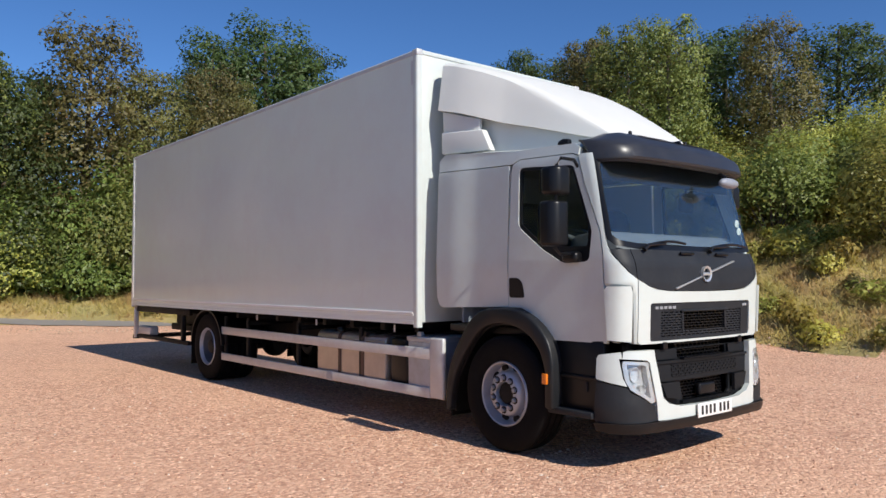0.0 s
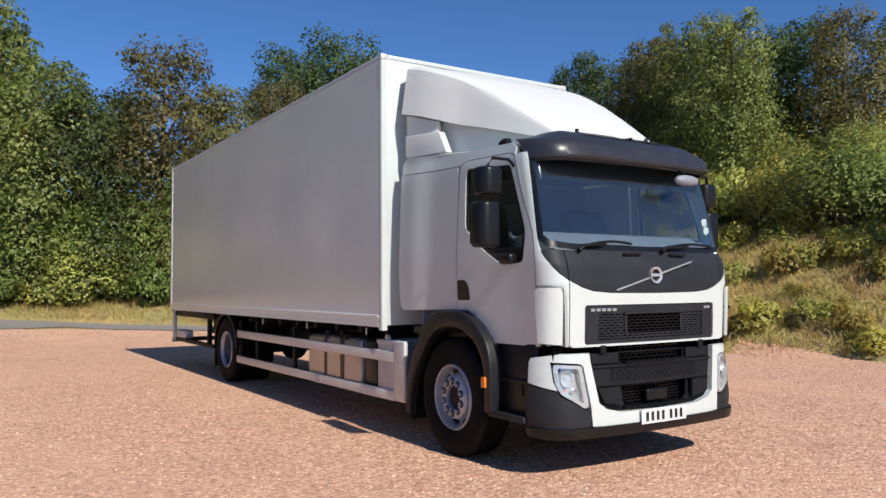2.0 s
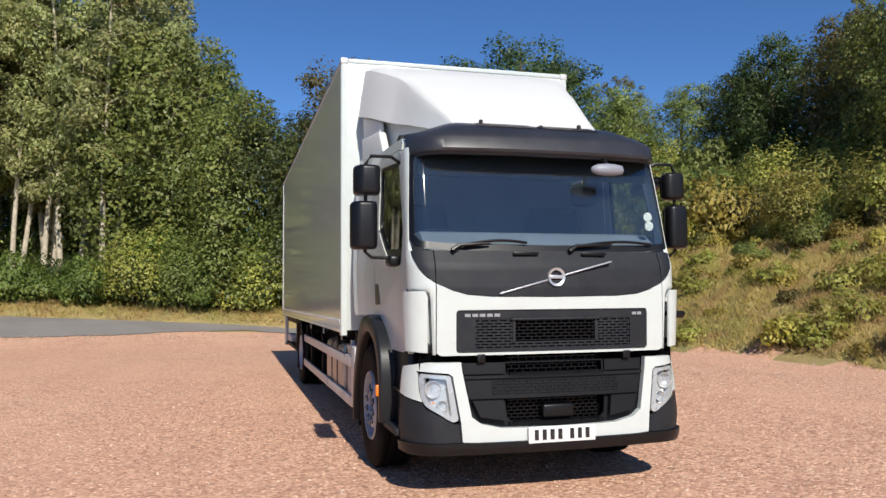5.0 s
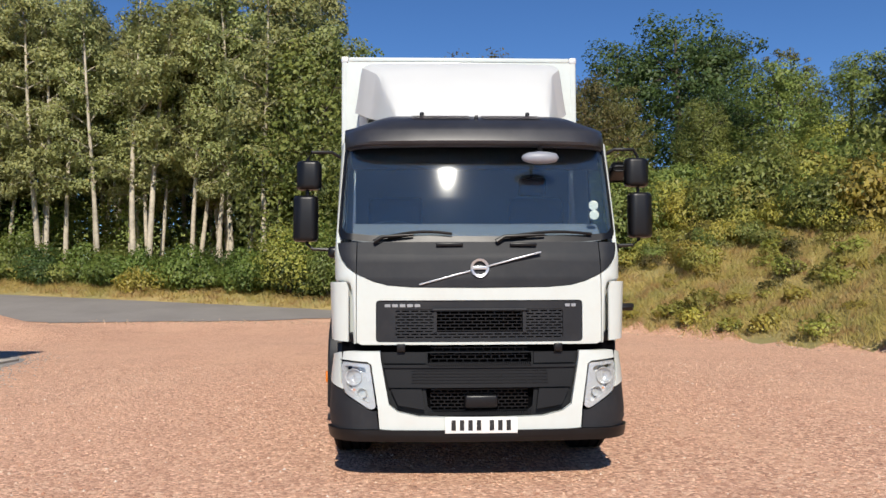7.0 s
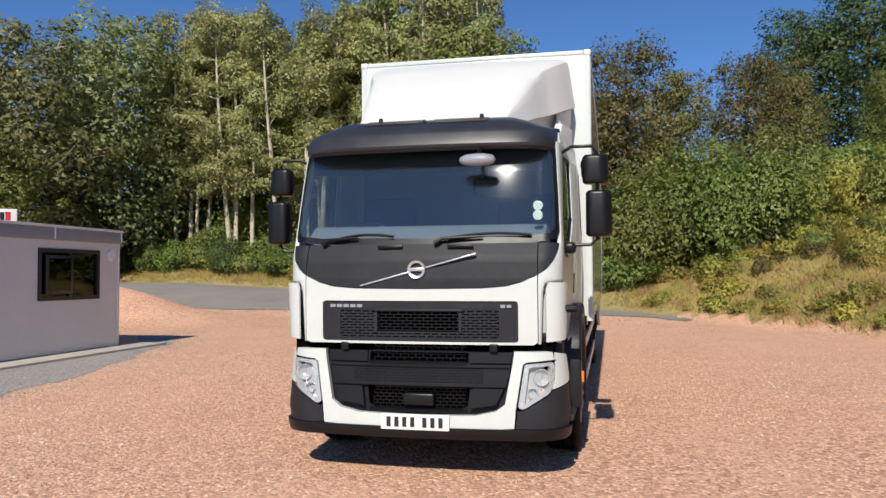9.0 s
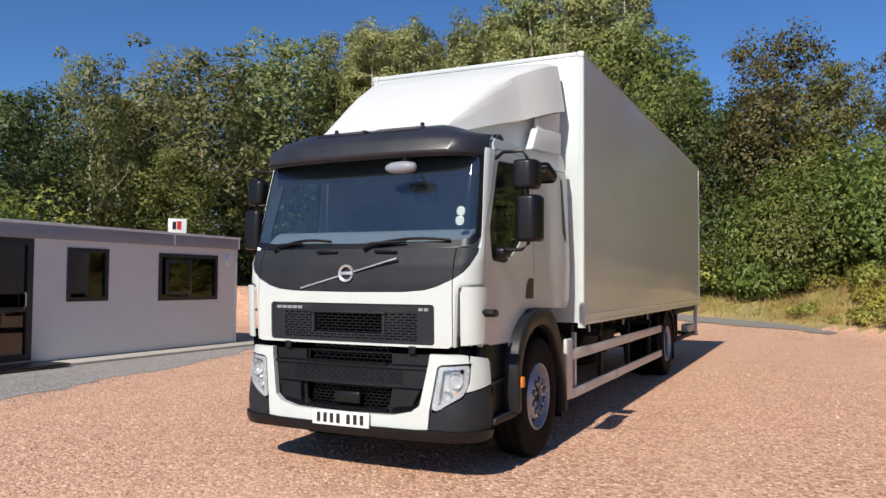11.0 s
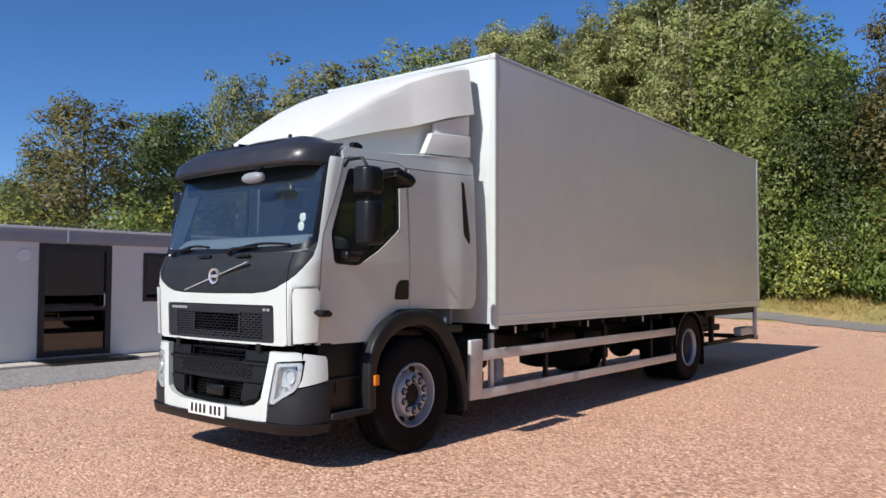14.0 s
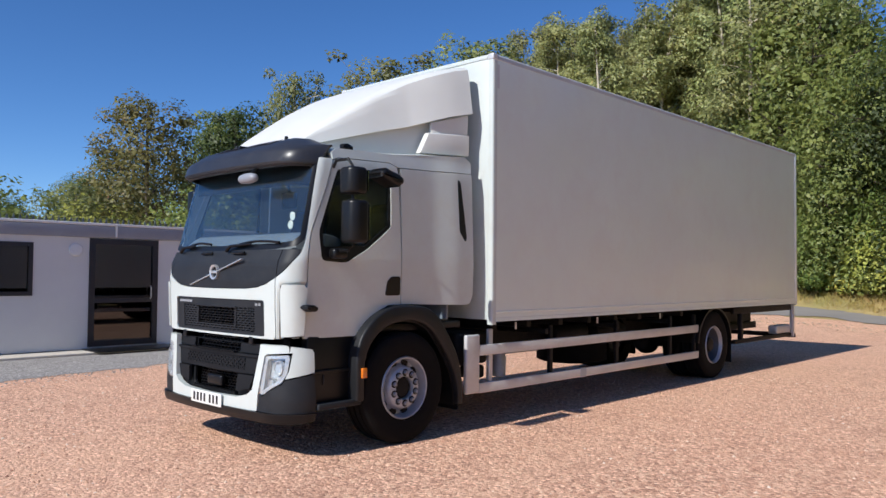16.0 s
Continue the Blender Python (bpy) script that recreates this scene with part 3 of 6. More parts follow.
def tree_base(name, height, spread, trunk_r, bark_mat, leaf_mat, crown_from, lobes_n, leaves, size, limbs=9, lean=0.04, shell=0.42, label="", stems=1, fill=7):
    """A tree at the origin: tapered trunk with limbs, and a crown of many leaf clumps on the limbs' ends."""
    root = empty(name, label=label, category="tree")
    b = bmesh.new()
    lobes = []
    for st in range(stems):
        a0 = rng.uniform(0, 6.28)
        off = np.array([math.cos(a0), math.sin(a0), 0]) * (0.35 * (stems > 1) * rng.uniform(0.4, 1.3))
        ln = np.array([math.cos(a0), math.sin(a0)]) * lean * height * rng.uniform(0.3, 1.2)
        top = height * rng.uniform(0.86, 0.94)
        def spine(f):
            return Vector((off[0] + ln[0] * f + 0.12 * math.sin(5 * f + a0), off[1] + ln[1] * f + 0.12 * math.cos(4 * f + a0), top * f - 0.25 * (f == 0)))
        tube([spine(i / 9) for i in range(10)], [trunk_r * (1 - 0.85 * i / 9) + 0.012 for i in range(10)], 7, b)
        for i in range(limbs):
            f = crown_from + (0.97 - crown_from) * (i + rng.random()) / limbs
            ang = rng.uniform(0, 6.28)
            reach = spread * (0.42 + 0.7 * math.sin(math.pi * min(1, max(0.12, (f - crown_from) / (1.02 - crown_from)) ** 0.8))) * rng.uniform(0.6, 1.0) / (1 if stems == 1 else 1.3)
            p = spine(f)
            e = p + Vector((math.cos(ang) * reach, math.sin(ang) * reach, reach * rng.uniform(0.15, 0.7)))
            mid = p.lerp(e, 0.5) + Vector((0, 0, reach * 0.08))
            rr = trunk_r * (1 - 0.8 * f) * 0.5 + 0.012
            tube([p, mid, e], [rr, rr * 0.6, 0.01], 5, b)
            for k in range(3):
                q = p.lerp(e, 0.45 + 0.27 * k) + Vector(rng.normal(0, reach * 0.2, 3))
                tube([p.lerp(e, 0.3 + 0.25 * k), q], [rr * 0.4, 0.006], 4, b)
                s = rng.uniform(0.55, 1.0) * spread * lobes_n
                lobes.append((q.x, q.y, q.z, s, s, s * rng.uniform(0.55, 0.8)))
        lobes.append((*spine(1.0), spread * lobes_n * 0.7, spread * lobes_n * 0.7, spread * lobes_n * 0.9))
        for i in range(fill):
            f = crown_from + (1.0 - crown_from) * (i + 0.5) / max(1, fill)
            p, a1 = spine(f), rng.uniform(0, 6.28)
            g = (f - crown_from) / (1 - crown_from)
            r_ = spread * (0.25 + 0.5 * math.sin(math.pi * (0.12 + 0.8 * g)))
            for q in (0, 2.1, 4.2):
                lobes.append((p.x + math.cos(a1 + q) * r_ * 0.75, p.y + math.sin(a1 + q) * r_ * 0.75, p.z + rng.uniform(-0.4, 0.4), r_ * 0.72, r_ * 0.72, height / max(1, fill) * 0.75))
    part("trunk", b, bark_mat, root, smooth=60)
    c, s, d = crown_leaves(lobes, leaves, size, shell)
    ok = c[:, 2] > 0.1
    v, f = leaf_flakes(c[ok], s[ok], d[ok])
    leaf_normals(raw("crown", v, f, leaf_mat, root), 3, c[ok], d[ok])
    return root


def bush_base(name, spread, height, leaf_mat, leaves, size, label, lobes=7):
    root = empty(name, label=label, category="bush")
    b = bmesh.new()
    ls = []
    for i in range(lobes):
        a, r = rng.uniform(0, 6.28), spread * math.sqrt(rng.random()) * 0.75
        h = height * rng.uniform(0.35, 0.8) * (1 - 0.4 * r / spread)
        ls.append((math.cos(a) * r, math.sin(a) * r, h, spread * rng.uniform(0.3, 0.5), spread * rng.uniform(0.3, 0.5), height * rng.uniform(0.22, 0.4)))
        tube([(0.1 * math.cos(a), 0.1 * math.sin(a), -0.2), (math.cos(a) * r * 0.6, math.sin(a) * r * 0.6, h * 0.6), (math.cos(a) * r, math.sin(a) * r, h * 1.05)], [0.03, 0.02, 0.006], 5, b)
    ls.append((0, 0, height * 0.35, spread * 0.8, spread * 0.8, height * 0.38))
    part("stem", b, bark, root, smooth=60)
    c, s, d = crown_leaves(ls, leaves * 2, size * 0.8, 0.74)
    ok = c[:, 2] > -0.1
    v, f = leaf_flakes(c[ok], s[ok], d[ok])
    leaf_normals(raw("crown", v, f, leaf_mat, root), 3, c[ok], d[ok])
    return root


def plant(base, x, y, turn, k, kz=None, group=""):
    m = Matrix.Translation((x, y, gz(x, y) - 0.05)) @ Matrix.Rotation(turn, 4, "Z") @ Matrix.Diagonal((k, k, kz or k, 1))
    ob = copy_thing(base, m)
    if group:
        ob["group"] = group
    return ob


firsts = {}


def place_first(base, used, x, y, turn, k, kz=None, group=""):
    """Copies a plant; the pattern itself takes the first place, once all the copies are made."""
    if base.name not in used:
        used.add(base.name)
        firsts[base.name] = (base, Matrix.Translation((x, y, gz(x, y) - 0.05)) @ Matrix.Rotation(turn, 4, "Z") @ Matrix.Diagonal((k, k, kz or k, 1)), group)
        return base
    return plant(base, x, y, turn, k, kz, group)


KINDS = {
    "dark": [tree_base("broadleaf_tree", 10, 2.9, 0.20, bark, leaf_dark, 0.06, 0.24, 17000, 0.116, 15, label="dark green broadleaf tree in full leaf on the bank") for i in range(2)],
    "mid": [tree_base("broadleaf_tree", 10, 2.8, 0.17, bark, leaf_mid, 0.05, 0.22, 17500, 0.114, 16, label="mid green broadleaf tree in full leaf") for i in range(3)],
    "brown": [tree_base("turning_tree", 10, 2.7, 0.15, bark, leaf_brown, 0.06, 0.21, 19000, 0.104, 16, label="broadleaf tree with leaves turning brown") for i in range(2)],
    "birch": [tree_base("birch_tree", 15, 2.3, 0.13, bark_birch, leaf_birch, 0.30, 0.36, 14000, 0.118, 15, lean=0.07, label="slender birch with a pale trunk and sparse leaves", stems=2, fill=0, shell=0.25) for i in range(3)],
    "pale": [tree_base("pale_tree", 10, 2.7, 0.15, bark_birch, leaf_pale, 0.08, 0.21, 17500, 0.110, 16, label="pale green broadleaf tree with light bark") for i in range(2)],
    "thin": [tree_base("thin_tree", 10, 2.2, 0.10, bark, leaf_brown, 0.2, 0.16, 4000, 0.10, 24, label="half bare brown shrubby tree with thin twigs", fill=0)],
}
BUSH = {
    "green": [bush_base("bush", 1.5, 1.8, leaf_mid, 2000, 0.12, "leafy green bush at the wood's edge") for i in range(2)],
    "yellow": [bush_base("bramble_bush", 1.5, 1.3, lm, 950, 0.122, lb) for lm, lb in ((leaf_yellow, "yellowing bramble bush on the grassy bank"), (leaf_lime, "yellow-green bramble bush on the grassy bank"), (leaf_mid, "green bramble bush on the grassy bank"))],
    "hedge": [bush_base("hedge_bush", 1.5, 1.7, leaf_hedge, 2300, 0.11, "bright green bramble bush beside the road") for i in range(2)],
    "dark": [bush_base("bush", 1.6, 2.0, leaf_dark, 2400, 0.12, "dark green bush at the wood's edge")],
    "brown": [bush_base("dry_bush", 1.2, 1.2, leaf_brown, 1200, 0.115, "dry brown bush on the grassy bank")],
}
TALL = [bush_base("tall_bush", 2.0, 4.4, lm, 2600, 0.132, lb, lobes=16) for lm, lb in ((leaf_mid, "tall green hazel bush at the wood's edge"), (leaf_hedge, "tall bright green bush at the wood's edge"), (leaf_lime, "tall yellow-green bush at the wood's edge"))]
used = set()

# the trees that show above the truck and along the skyline: place, top, kind, girth
TREES = [
    (-2.2, 27.6, 10.9, "mid", 1.0), (-0.8, 27.0, 10.0, "dark", 1.0), (2.0, 27.2, 11.9, "brown", 1.05), (4.2, 27.0, 10.6, "brown", 1.0), (6.8, 27.2, 10.9, "brown", 0.95),
    (9.0, 29.5, 11.2, "brown", 0.9), (10.9, 37, 15.9, "dark", 1.1), (14.6, 38, 18.3, "dark", 1.25), (17.8, 39, 17.2, "dark", 1.1),
    (13.2, 30, 10.8, "mid", 1.0), (15.2, 33, 12.2, "dark", 1.1), (18.0, 31, 13.6, "thin", 1.0), (18.6, 27, 12.0, "mid", 1.1), (20.8, 25.6, 12.6, "dark", 1.15),
    (19.6, 21.6, 12.8, "dark", 0.95), (19.9, 17.7, 12.6, "brown", 0.95), (18.8, 14.7, 12.2, "mid", 0.95), (17.8, 12.2, 11.4, "mid", 0.9), (20.4, 9.6, 11.2, "brown", 0.95),
    (26.5, 6.6, 12.2, "mid", 1.1), (34, -1.5, 10.1, "mid", 1.0), (33, -11.9, 10.8, "mid", 1.0),
    (24, 29, 13.5, "dark", 1.2), (21, 36, 14.0, "mid", 1.1),
    (-5.2, 31.6, 15.0, "mid", 1.1), (-6.6, 34.5, 17.0, "pale", 1.0), (-10.5, 44, 18.0, "dark", 1.3), (-6.0, 43, 16.0, "dark", 1.3), (-4.6, 36, 15.2, "mid", 1.1), (-15, 45, 18, "dark", 1.4), (-22, 47, 19, "dark", 1.2), (-26, 42, 18, "pale", 1.3), (-32, 40, 18, "dark", 1.3),
    (1.5, 33, 11.5, "dark", 1.1), 
    (-29, 29, 16.6, "pale", 1.2), (-27, 34, 17.6, "pale", 1.2), (-30.4, 22.4, 14.6, "pale", 0.72), (-34.0, 27.5, 13.6, "brown", 1.1), (-24.4, 11.0, 9.2, "brown", 1.15), (-26.4, 16.2, 10.7, "dark", 1.0),
    (-24, 7.6, 5.6, "pale", 1.2), (-40, 14.4, 8.2, "dark", 1.1), (-51, 13, 7.6, "mid", 1.2), (-56, 9, 7.4, "brown", 1.2), (-34, 30, 15.5, "pale", 1.3), (-36, 22, 12.5, "mid", 1.2),
    (-48, 20, 11, "dark", 1.3), (-27.4, 25.2, 9.0, "mid", 1.25),
    # a second row that closes the skyline above the bank
    (16.6, 29.0, 12.4, "mid", 1.3), (22.6, 22.0, 13.4, "dark", 1.35), (22.0, 18.5, 13.0, "dark", 1.35), (21.8, 14.8, 12.4, "brown", 1.3), (21.8, 12.2, 11.9, "dark", 1.35), (24.4, 9.0, 12.0, "dark", 1.35),
]
for i, (x, y, top, kind, girth) in enumerate(TREES):
    h = top - gz(x, y)
    pats = KINDS[kind]
    place_first(pats[i % len(pats)], used, x, y, rng.uniform(0, 6.28), h / 10 * girth, kz=h / 10, group="trees round the yard")
for i in range(32):
    x = -27 + 22.0 * (i + rng.random()) / 32
    y = 31.4 + 0.03 * (x + 5) * -1 + rng.uniform(0.4, 8.5) - 0.16 * (x + 5)
    h = rng.uniform(14.0, 18.5)
    place_first(KINDS["birch"][i % 3], used, x, y, rng.uniform(0, 6.28), h / 15 * rng.uniform(0.85, 1.15), kz=h / 15, group="birch grove")

for i in range(12):
    k = rng.uniform(1.1, 1.5)
    place_first(TALL[(0, 1, 0, 2)[i % 4]], used, -34 + 2.4 * i, 39.5 + rng.uniform(-1, 1.5), rng.uniform(0, 6.28), k, group="undergrowth")

for i in range(9):
    k = rng.uniform(0.9, 1.15)
    place_first(TALL[(2, 0, 2)[i % 3]], used, -19 + rng.uniform(-0.8, 0.8), -4 + 1.9 * i, rng.uniform(0, 6.28), k, group="bushes behind the fence")

# hedge of brambles and bushes along the far side of the road
for i in range(40):
    t = (i + rng.random() * 0.7) / 40
    x = 3.5 - 36 * t
    fy = np.interp(-x, [-2.5, 2, 8, 20, 40], [22.6, 25.6, 27.6, 30.5, 35])
    kind = "hedge" if rng.random() < 0.70 else ("yellow" if rng.random() < 0.55 else "dark")
    k = rng.uniform(0.8, 1.15)
    place_first(BUSH[kind][i % len(BUSH[kind])], used, x, fy + 1.9 + rng.uniform(-0.3, 1.4), rng.uniform(0, 6.28), k, kz=k * rng.uniform(0.9, 1.35), group="hedge along the road")
# undergrowth below the trees
for i in range(24):
    x = 7.0 - 13 * i / 24 + rng.uniform(-0.4, 0.4)
    y = np.interp(x, [-6, -2, 2, 7], [28.6, 27.6, 25.4, 24.0]) + rng.uniform(-0.5, 0.9)
    k = rng.uniform(0.75, 1.15)
    place_first(TALL[(0, 1, 0, 1, 0, 0, 1, 2)[i % 8]], used, x, y, rng.uniform(0, 6.28), k, kz=k * rng.uniform(0.85, 1.2), group="undergrowth")
for i in range(40):
    x, y = rng.uniform(12, 21), rng.uniform(5, 27)
    if float(foot_distance(x, y)) > 8.0:
        k = rng.uniform(0.42, 0.8)
        place_first(TALL[(2, 2, 0, 2, 2)[i % 5]], used, x, y, rng.uniform(0, 6.28), k, kz=k * rng.uniform(0.8, 1.1), group="bushes on the bank")
for i in range(14):
    x, y = 15.2 + 2.2 * (i % 3) + rng.uniform(-0.6, 0.6), 4 + 0.9 * i + rng.uniform(-0.5, 0.5)
    k = rng.uniform(0.6, 0.95)
    place_first(TALL[(2, 2, 2, 0)[i % 4]], used, x, y, rng.uniform(0, 6.28), k, kz=k * rng.uniform(0.8, 1.0), group="bushes on the bank")
# bushes on the bank
count = 0
while count < 330:
    x, y = rng.uniform(3, 24), rng.uniform(1, 32)
    d = float(foot_distance(x, y))
    low_edge = float(np.interp(y, [2, 5, 8, 11, 15, 20], [3.0, 3.6, 4.6, 5.2, 3.8, 1.8]))
    if d < low_edge or d > 14 or rng.random() > smooth01(d, low_edge, low_edge + 3) + 0.02:
        continue
    high = d > 7
    kind = rng.choice(["yellow", "green", "dark", "brown"], p=[0.70, 0.22, 0.02, 0.06] if high else [0.78, 0.10, 0.0, 0.12])
    k = rng.uniform(0.8, 1.25) if high else rng.uniform(0.28, 0.62)
    place_first(BUSH[kind][count % len(BUSH[kind])], used, x, y, rng.uniform(0, 6.28), k, kz=k * rng.uniform(0.9, 1.4), group="bushes on the bank")
    count += 1

# the sunny shoulder of the bank, where the brambles close up
for i in range(46):
    x, y = rng.uniform(17.5, 23.5), rng.uniform(3.0, 11.5)
    k = rng.uniform(0.8, 1.3)
    place_first(BUSH["yellow"][i % 3], used, x, y, rng.uniform(0, 6.28), k, kz=k * rng.uniform(0.9, 1.3), group="bushes on the bank")

WEED = [bush_base("weed", 0.55, 0.6, lm, 230, 0.09, lb, lobes=5) for lm, lb in ((leaf_yellow, "low yellowing weed on the bank"), (leaf_lime, "low green weed on the bank"), (leaf_brown, "low dry brown weed on the bank"))]
count = 0
while count < 240:
    x, y = rng.uniform(3, 15), rng.uniform(-8, 27)
    d = float(foot_distance(x, y))
    if d < 0.35 or d > 8.5:
        continue
    k = rng.uniform(0.4, 1.25)
    place_first(WEED[rng.choice(3, p=[0.55, 0.35, 0.1])], used, x, y, rng.uniform(0, 6.28), k, kz=k * rng.uniform(0.6, 1.3), group="weeds on the bank")
    count += 1
for base, m, group in firsts.values():
    base.matrix_basis = m
    base["group"] = group

# dry grass on the slope and the verge
def grass(name, n, xr, yr, d_lo, d_hi, h_lo, h_hi, material, label, blades=5, spread=0.12):
    x, y = rng.uniform(*xr, n * 4), rng.uniform(*yr, n * 4)
    d = foot_distance(x, y)
    clump = np.array([noise.noise((a * 0.7, b * 0.7, 0)) for a, b in zip(x, y)])
    ok = (d > d_lo + 0.4 * clump) & (d < d_hi) & (clump > -0.62)
    x, y = x[ok][:n], y[ok][:n]
    m = len(x) * blades
    bx, by = np.repeat(x, blades) + rng.normal(0, spread, m), np.repeat(y, blades) + rng.normal(0, spread, m)
    z = ground_z(bx, by) - 0.02
    h = rng.uniform(h_lo, h_hi, m)
    a = rng.uniform(0, 6.28, m)
    w = 0.008 + 0.010 * rng.random(m)
    lean = rng.normal(0, 0.7, (m, 2)) * h[:, None]
    p0 = np.stack([bx - np.cos(a) * w, by - np.sin(a) * w, z], 1)
    p1 = np.stack([bx + np.cos(a) * w, by + np.sin(a) * w, z], 1)
    p2 = np.stack([bx + lean[:, 0], by + lean[:, 1], z + h], 1)
    back = (np.cross(p1 - p0, p2 - p0) @ np.array([-0.6, -0.7, 0.4])) < 0      # blades face the camera's side, so their bent normals don't flip dark
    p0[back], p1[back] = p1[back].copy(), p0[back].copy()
    v = np.stack([p0, p1, p2], 1).reshape(-1, 3)
    f = np.arange(m * 3).reshape(-1, 3)
    ob = raw(name, v, f, material)
    # shading normals lean up and sunward, which brightens the blades
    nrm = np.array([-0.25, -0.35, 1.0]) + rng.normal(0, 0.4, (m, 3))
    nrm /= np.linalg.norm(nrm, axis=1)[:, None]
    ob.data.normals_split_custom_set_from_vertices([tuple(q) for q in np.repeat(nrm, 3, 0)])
    return tagged(ob, label, "grass", kind="stuff")


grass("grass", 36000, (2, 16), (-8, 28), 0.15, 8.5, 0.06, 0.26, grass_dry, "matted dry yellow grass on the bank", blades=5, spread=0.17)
grass("grass", 7000, (-34, 3), (21, 36), 0.0, 2.2, 0.06, 0.32, grass_dry, "dry verge grass beside the road")


# loose stones along the foot of the bank and the road's edge
def stones(name, line, n, width, lo, hi, material, label):
    verts, faces = [], []
    pts = [np.array(p, float) for p in line]
    seg = np.array([np.linalg.norm(b - a) for a, b in zip(pts, pts[1:])])
    for i in range(n):
        k = rng.choice(len(seg), p=seg / seg.sum())
        x, y = pts[k] + (pts[k + 1] - pts[k]) * rng.random() + rng.normal(0, width, 2)
        r = lo + (hi - lo) * rng.random() ** 2.5
        z = gz(x, y) + r * 0.25
        base = len(verts)
        a0 = rng.uniform(0, 6.28)
        for j in range(5):
            a = a0 + j * 1.2566
            q = r * rng.uniform(0.7, 1.2)
            verts.append((x + q * math.cos(a), y + q * math.sin(a), z + r * rng.uniform(-0.2, 0.2)))
        verts += [(x, y, z + r * rng.uniform(0.5, 0.9)), (x, y, z - r * 0.6)]
        for j in range(5):
            faces += [(base + j, base + (j + 1) % 5, base + 5), (base + (j + 1) % 5, base + j, base + 6)]
    return tagged(raw(name, verts, faces, material), label, "stones", kind="stuff")


stones("rubble", FOOT[1:10], 1300, 0.22, 0.010, 0.055, rubble_mat, "loose stones along the foot of the bank")
stones("rubble", [(-5.2, -9), (-5.5, -3), (-5.6, 0), (-6.1, 2.6), (-7.0, 6.0), (-8.3, 10.2), (-9.6, 12.4)], 3000, 0.26, 0.007, 0.020, gravel_grey, "grey chippings strewn over the edge of the red gravel")
stones("rubble", [(3.0, 19.2), (-2.0, 20.9), (-7, 21.2), (-12, 20.4)], 700, 0.35, 0.012, 0.05, rubble_mat, "loose gravel along the road's edge")


# loose pebbles lying on the red gravel round the truck
n_peb = 30000
px, py = rng.uniform(-8.0, 9.0, n_peb), rng.uniform(-4.2, 9.0, n_peb)
far = np.clip((py + 4.2) / 13.2, 0, 1)
ok = (rng.random(n_peb) > 0.55 * far) & (px > -5.2 - 0.22 * np.clip(py, 0, 9))
px, py = px[ok], py[ok]
r = 0.006 + 0.015 * rng.random(len(px)) ** 2
a0 = rng.uniform(0, 6.28, len(px))
z0 = ground_z(px, py)
corners = [np.stack([px + r * q * np.cos(a0 + k), py + r * q * np.sin(a0 + k), z0 - 0.003 + 0 * r], 1) for k, q in ((0, 1.25), (1.45, 0.9), (3.2, 1.15), (4.7, 0.95))]
top = np.stack([px + r * rng.uniform(-0.35, 0.35, len(px)), py + r * rng.uniform(-0.35, 0.35, len(px)), z0 + r * rng.uniform(0.5, 0.85, len(px))], 1)
peb_v = np.stack(corners + [top], 1).reshape(-1, 3)
k5 = np.arange(len(px))[:, None] * 5
peb_f = np.concatenate([k5 + np.array([i, (i + 1) % 4, 4]) for i in range(4)], 0)
tagged(raw("pebbles", peb_v, peb_f, pebble_mat), "loose pink and tan pebbles on the gravel", "pebbles", kind="stuff")

# ---- truck ----
truck = empty("box_truck", label="white two-axle box truck with a dark grey front, parked on gravel", category="truck")
T = truck


class Skin:
    """The cab's outer skin: round the front and back along both sides. u: 0 the middle of the front, 1 the start of the corner, 2 its end, then metres back."""

    def __init__(self, front, half, radius, crown):
        self.front, self.half, self.radius, self.crown = front, half, radius, crown

    def val(self, table, z):
        zs, vs = [p[0] for p in table], [p[1] for p in table]
        return float(np.interp(z, zs, vs))

    def base(self, z):
        w, r, f = self.val(self.half, z), self.val(self.radius, z), self.val(self.front, z)
        return w, r, f, f + self.crown * (w - r) ** 2

    def flare(self, y, z):
        return 0.0

    def at(self, u, z, depth=0.0):
        sgn = -1 if u < 0 else 1
        u = abs(u)
        w, r, f, y0 = self.base(z)
        if u <= 1:
            x = u * (w - r)
            y = f + self.crown * x * x + depth
        elif u <= 2:
            t = (u - 1) * math.pi / 2
            x, y = (w - r) + (r - depth) * math.sin(t), y0 + r - (r - depth) * math.cos(t)
        else:
            y = y0 + r + (u - 2)
            x = w - depth + self.flare(y, z)
        return (sgn * x, y, z)

    def fx(self, x, z):
        w, r, f, y0 = self.base(z)
        s, x = (-1 if x < 0 else 1), abs(x)
        return s * (x / (w - r) if x <= w - r else 1 + math.asin(min(1, (x - w + r) / r)) / (math.pi / 2))

    def sy(self, y, z, s=1):
        w, r, f, y0 = self.base(z)
        if y < y0 + r:
            return s * (1 + math.acos(max(-1, min(1, 1 - (y - y0) / r))) / (math.pi / 2))
        return s * (2 + y - y0 - r)


class CabSkin(Skin):
    def flare(self, y, z):
        return 0.04 * float(smooth01(y, 0.25, 1.3)) + 0.035 * float(smooth01(y, 1.72, 2.12))


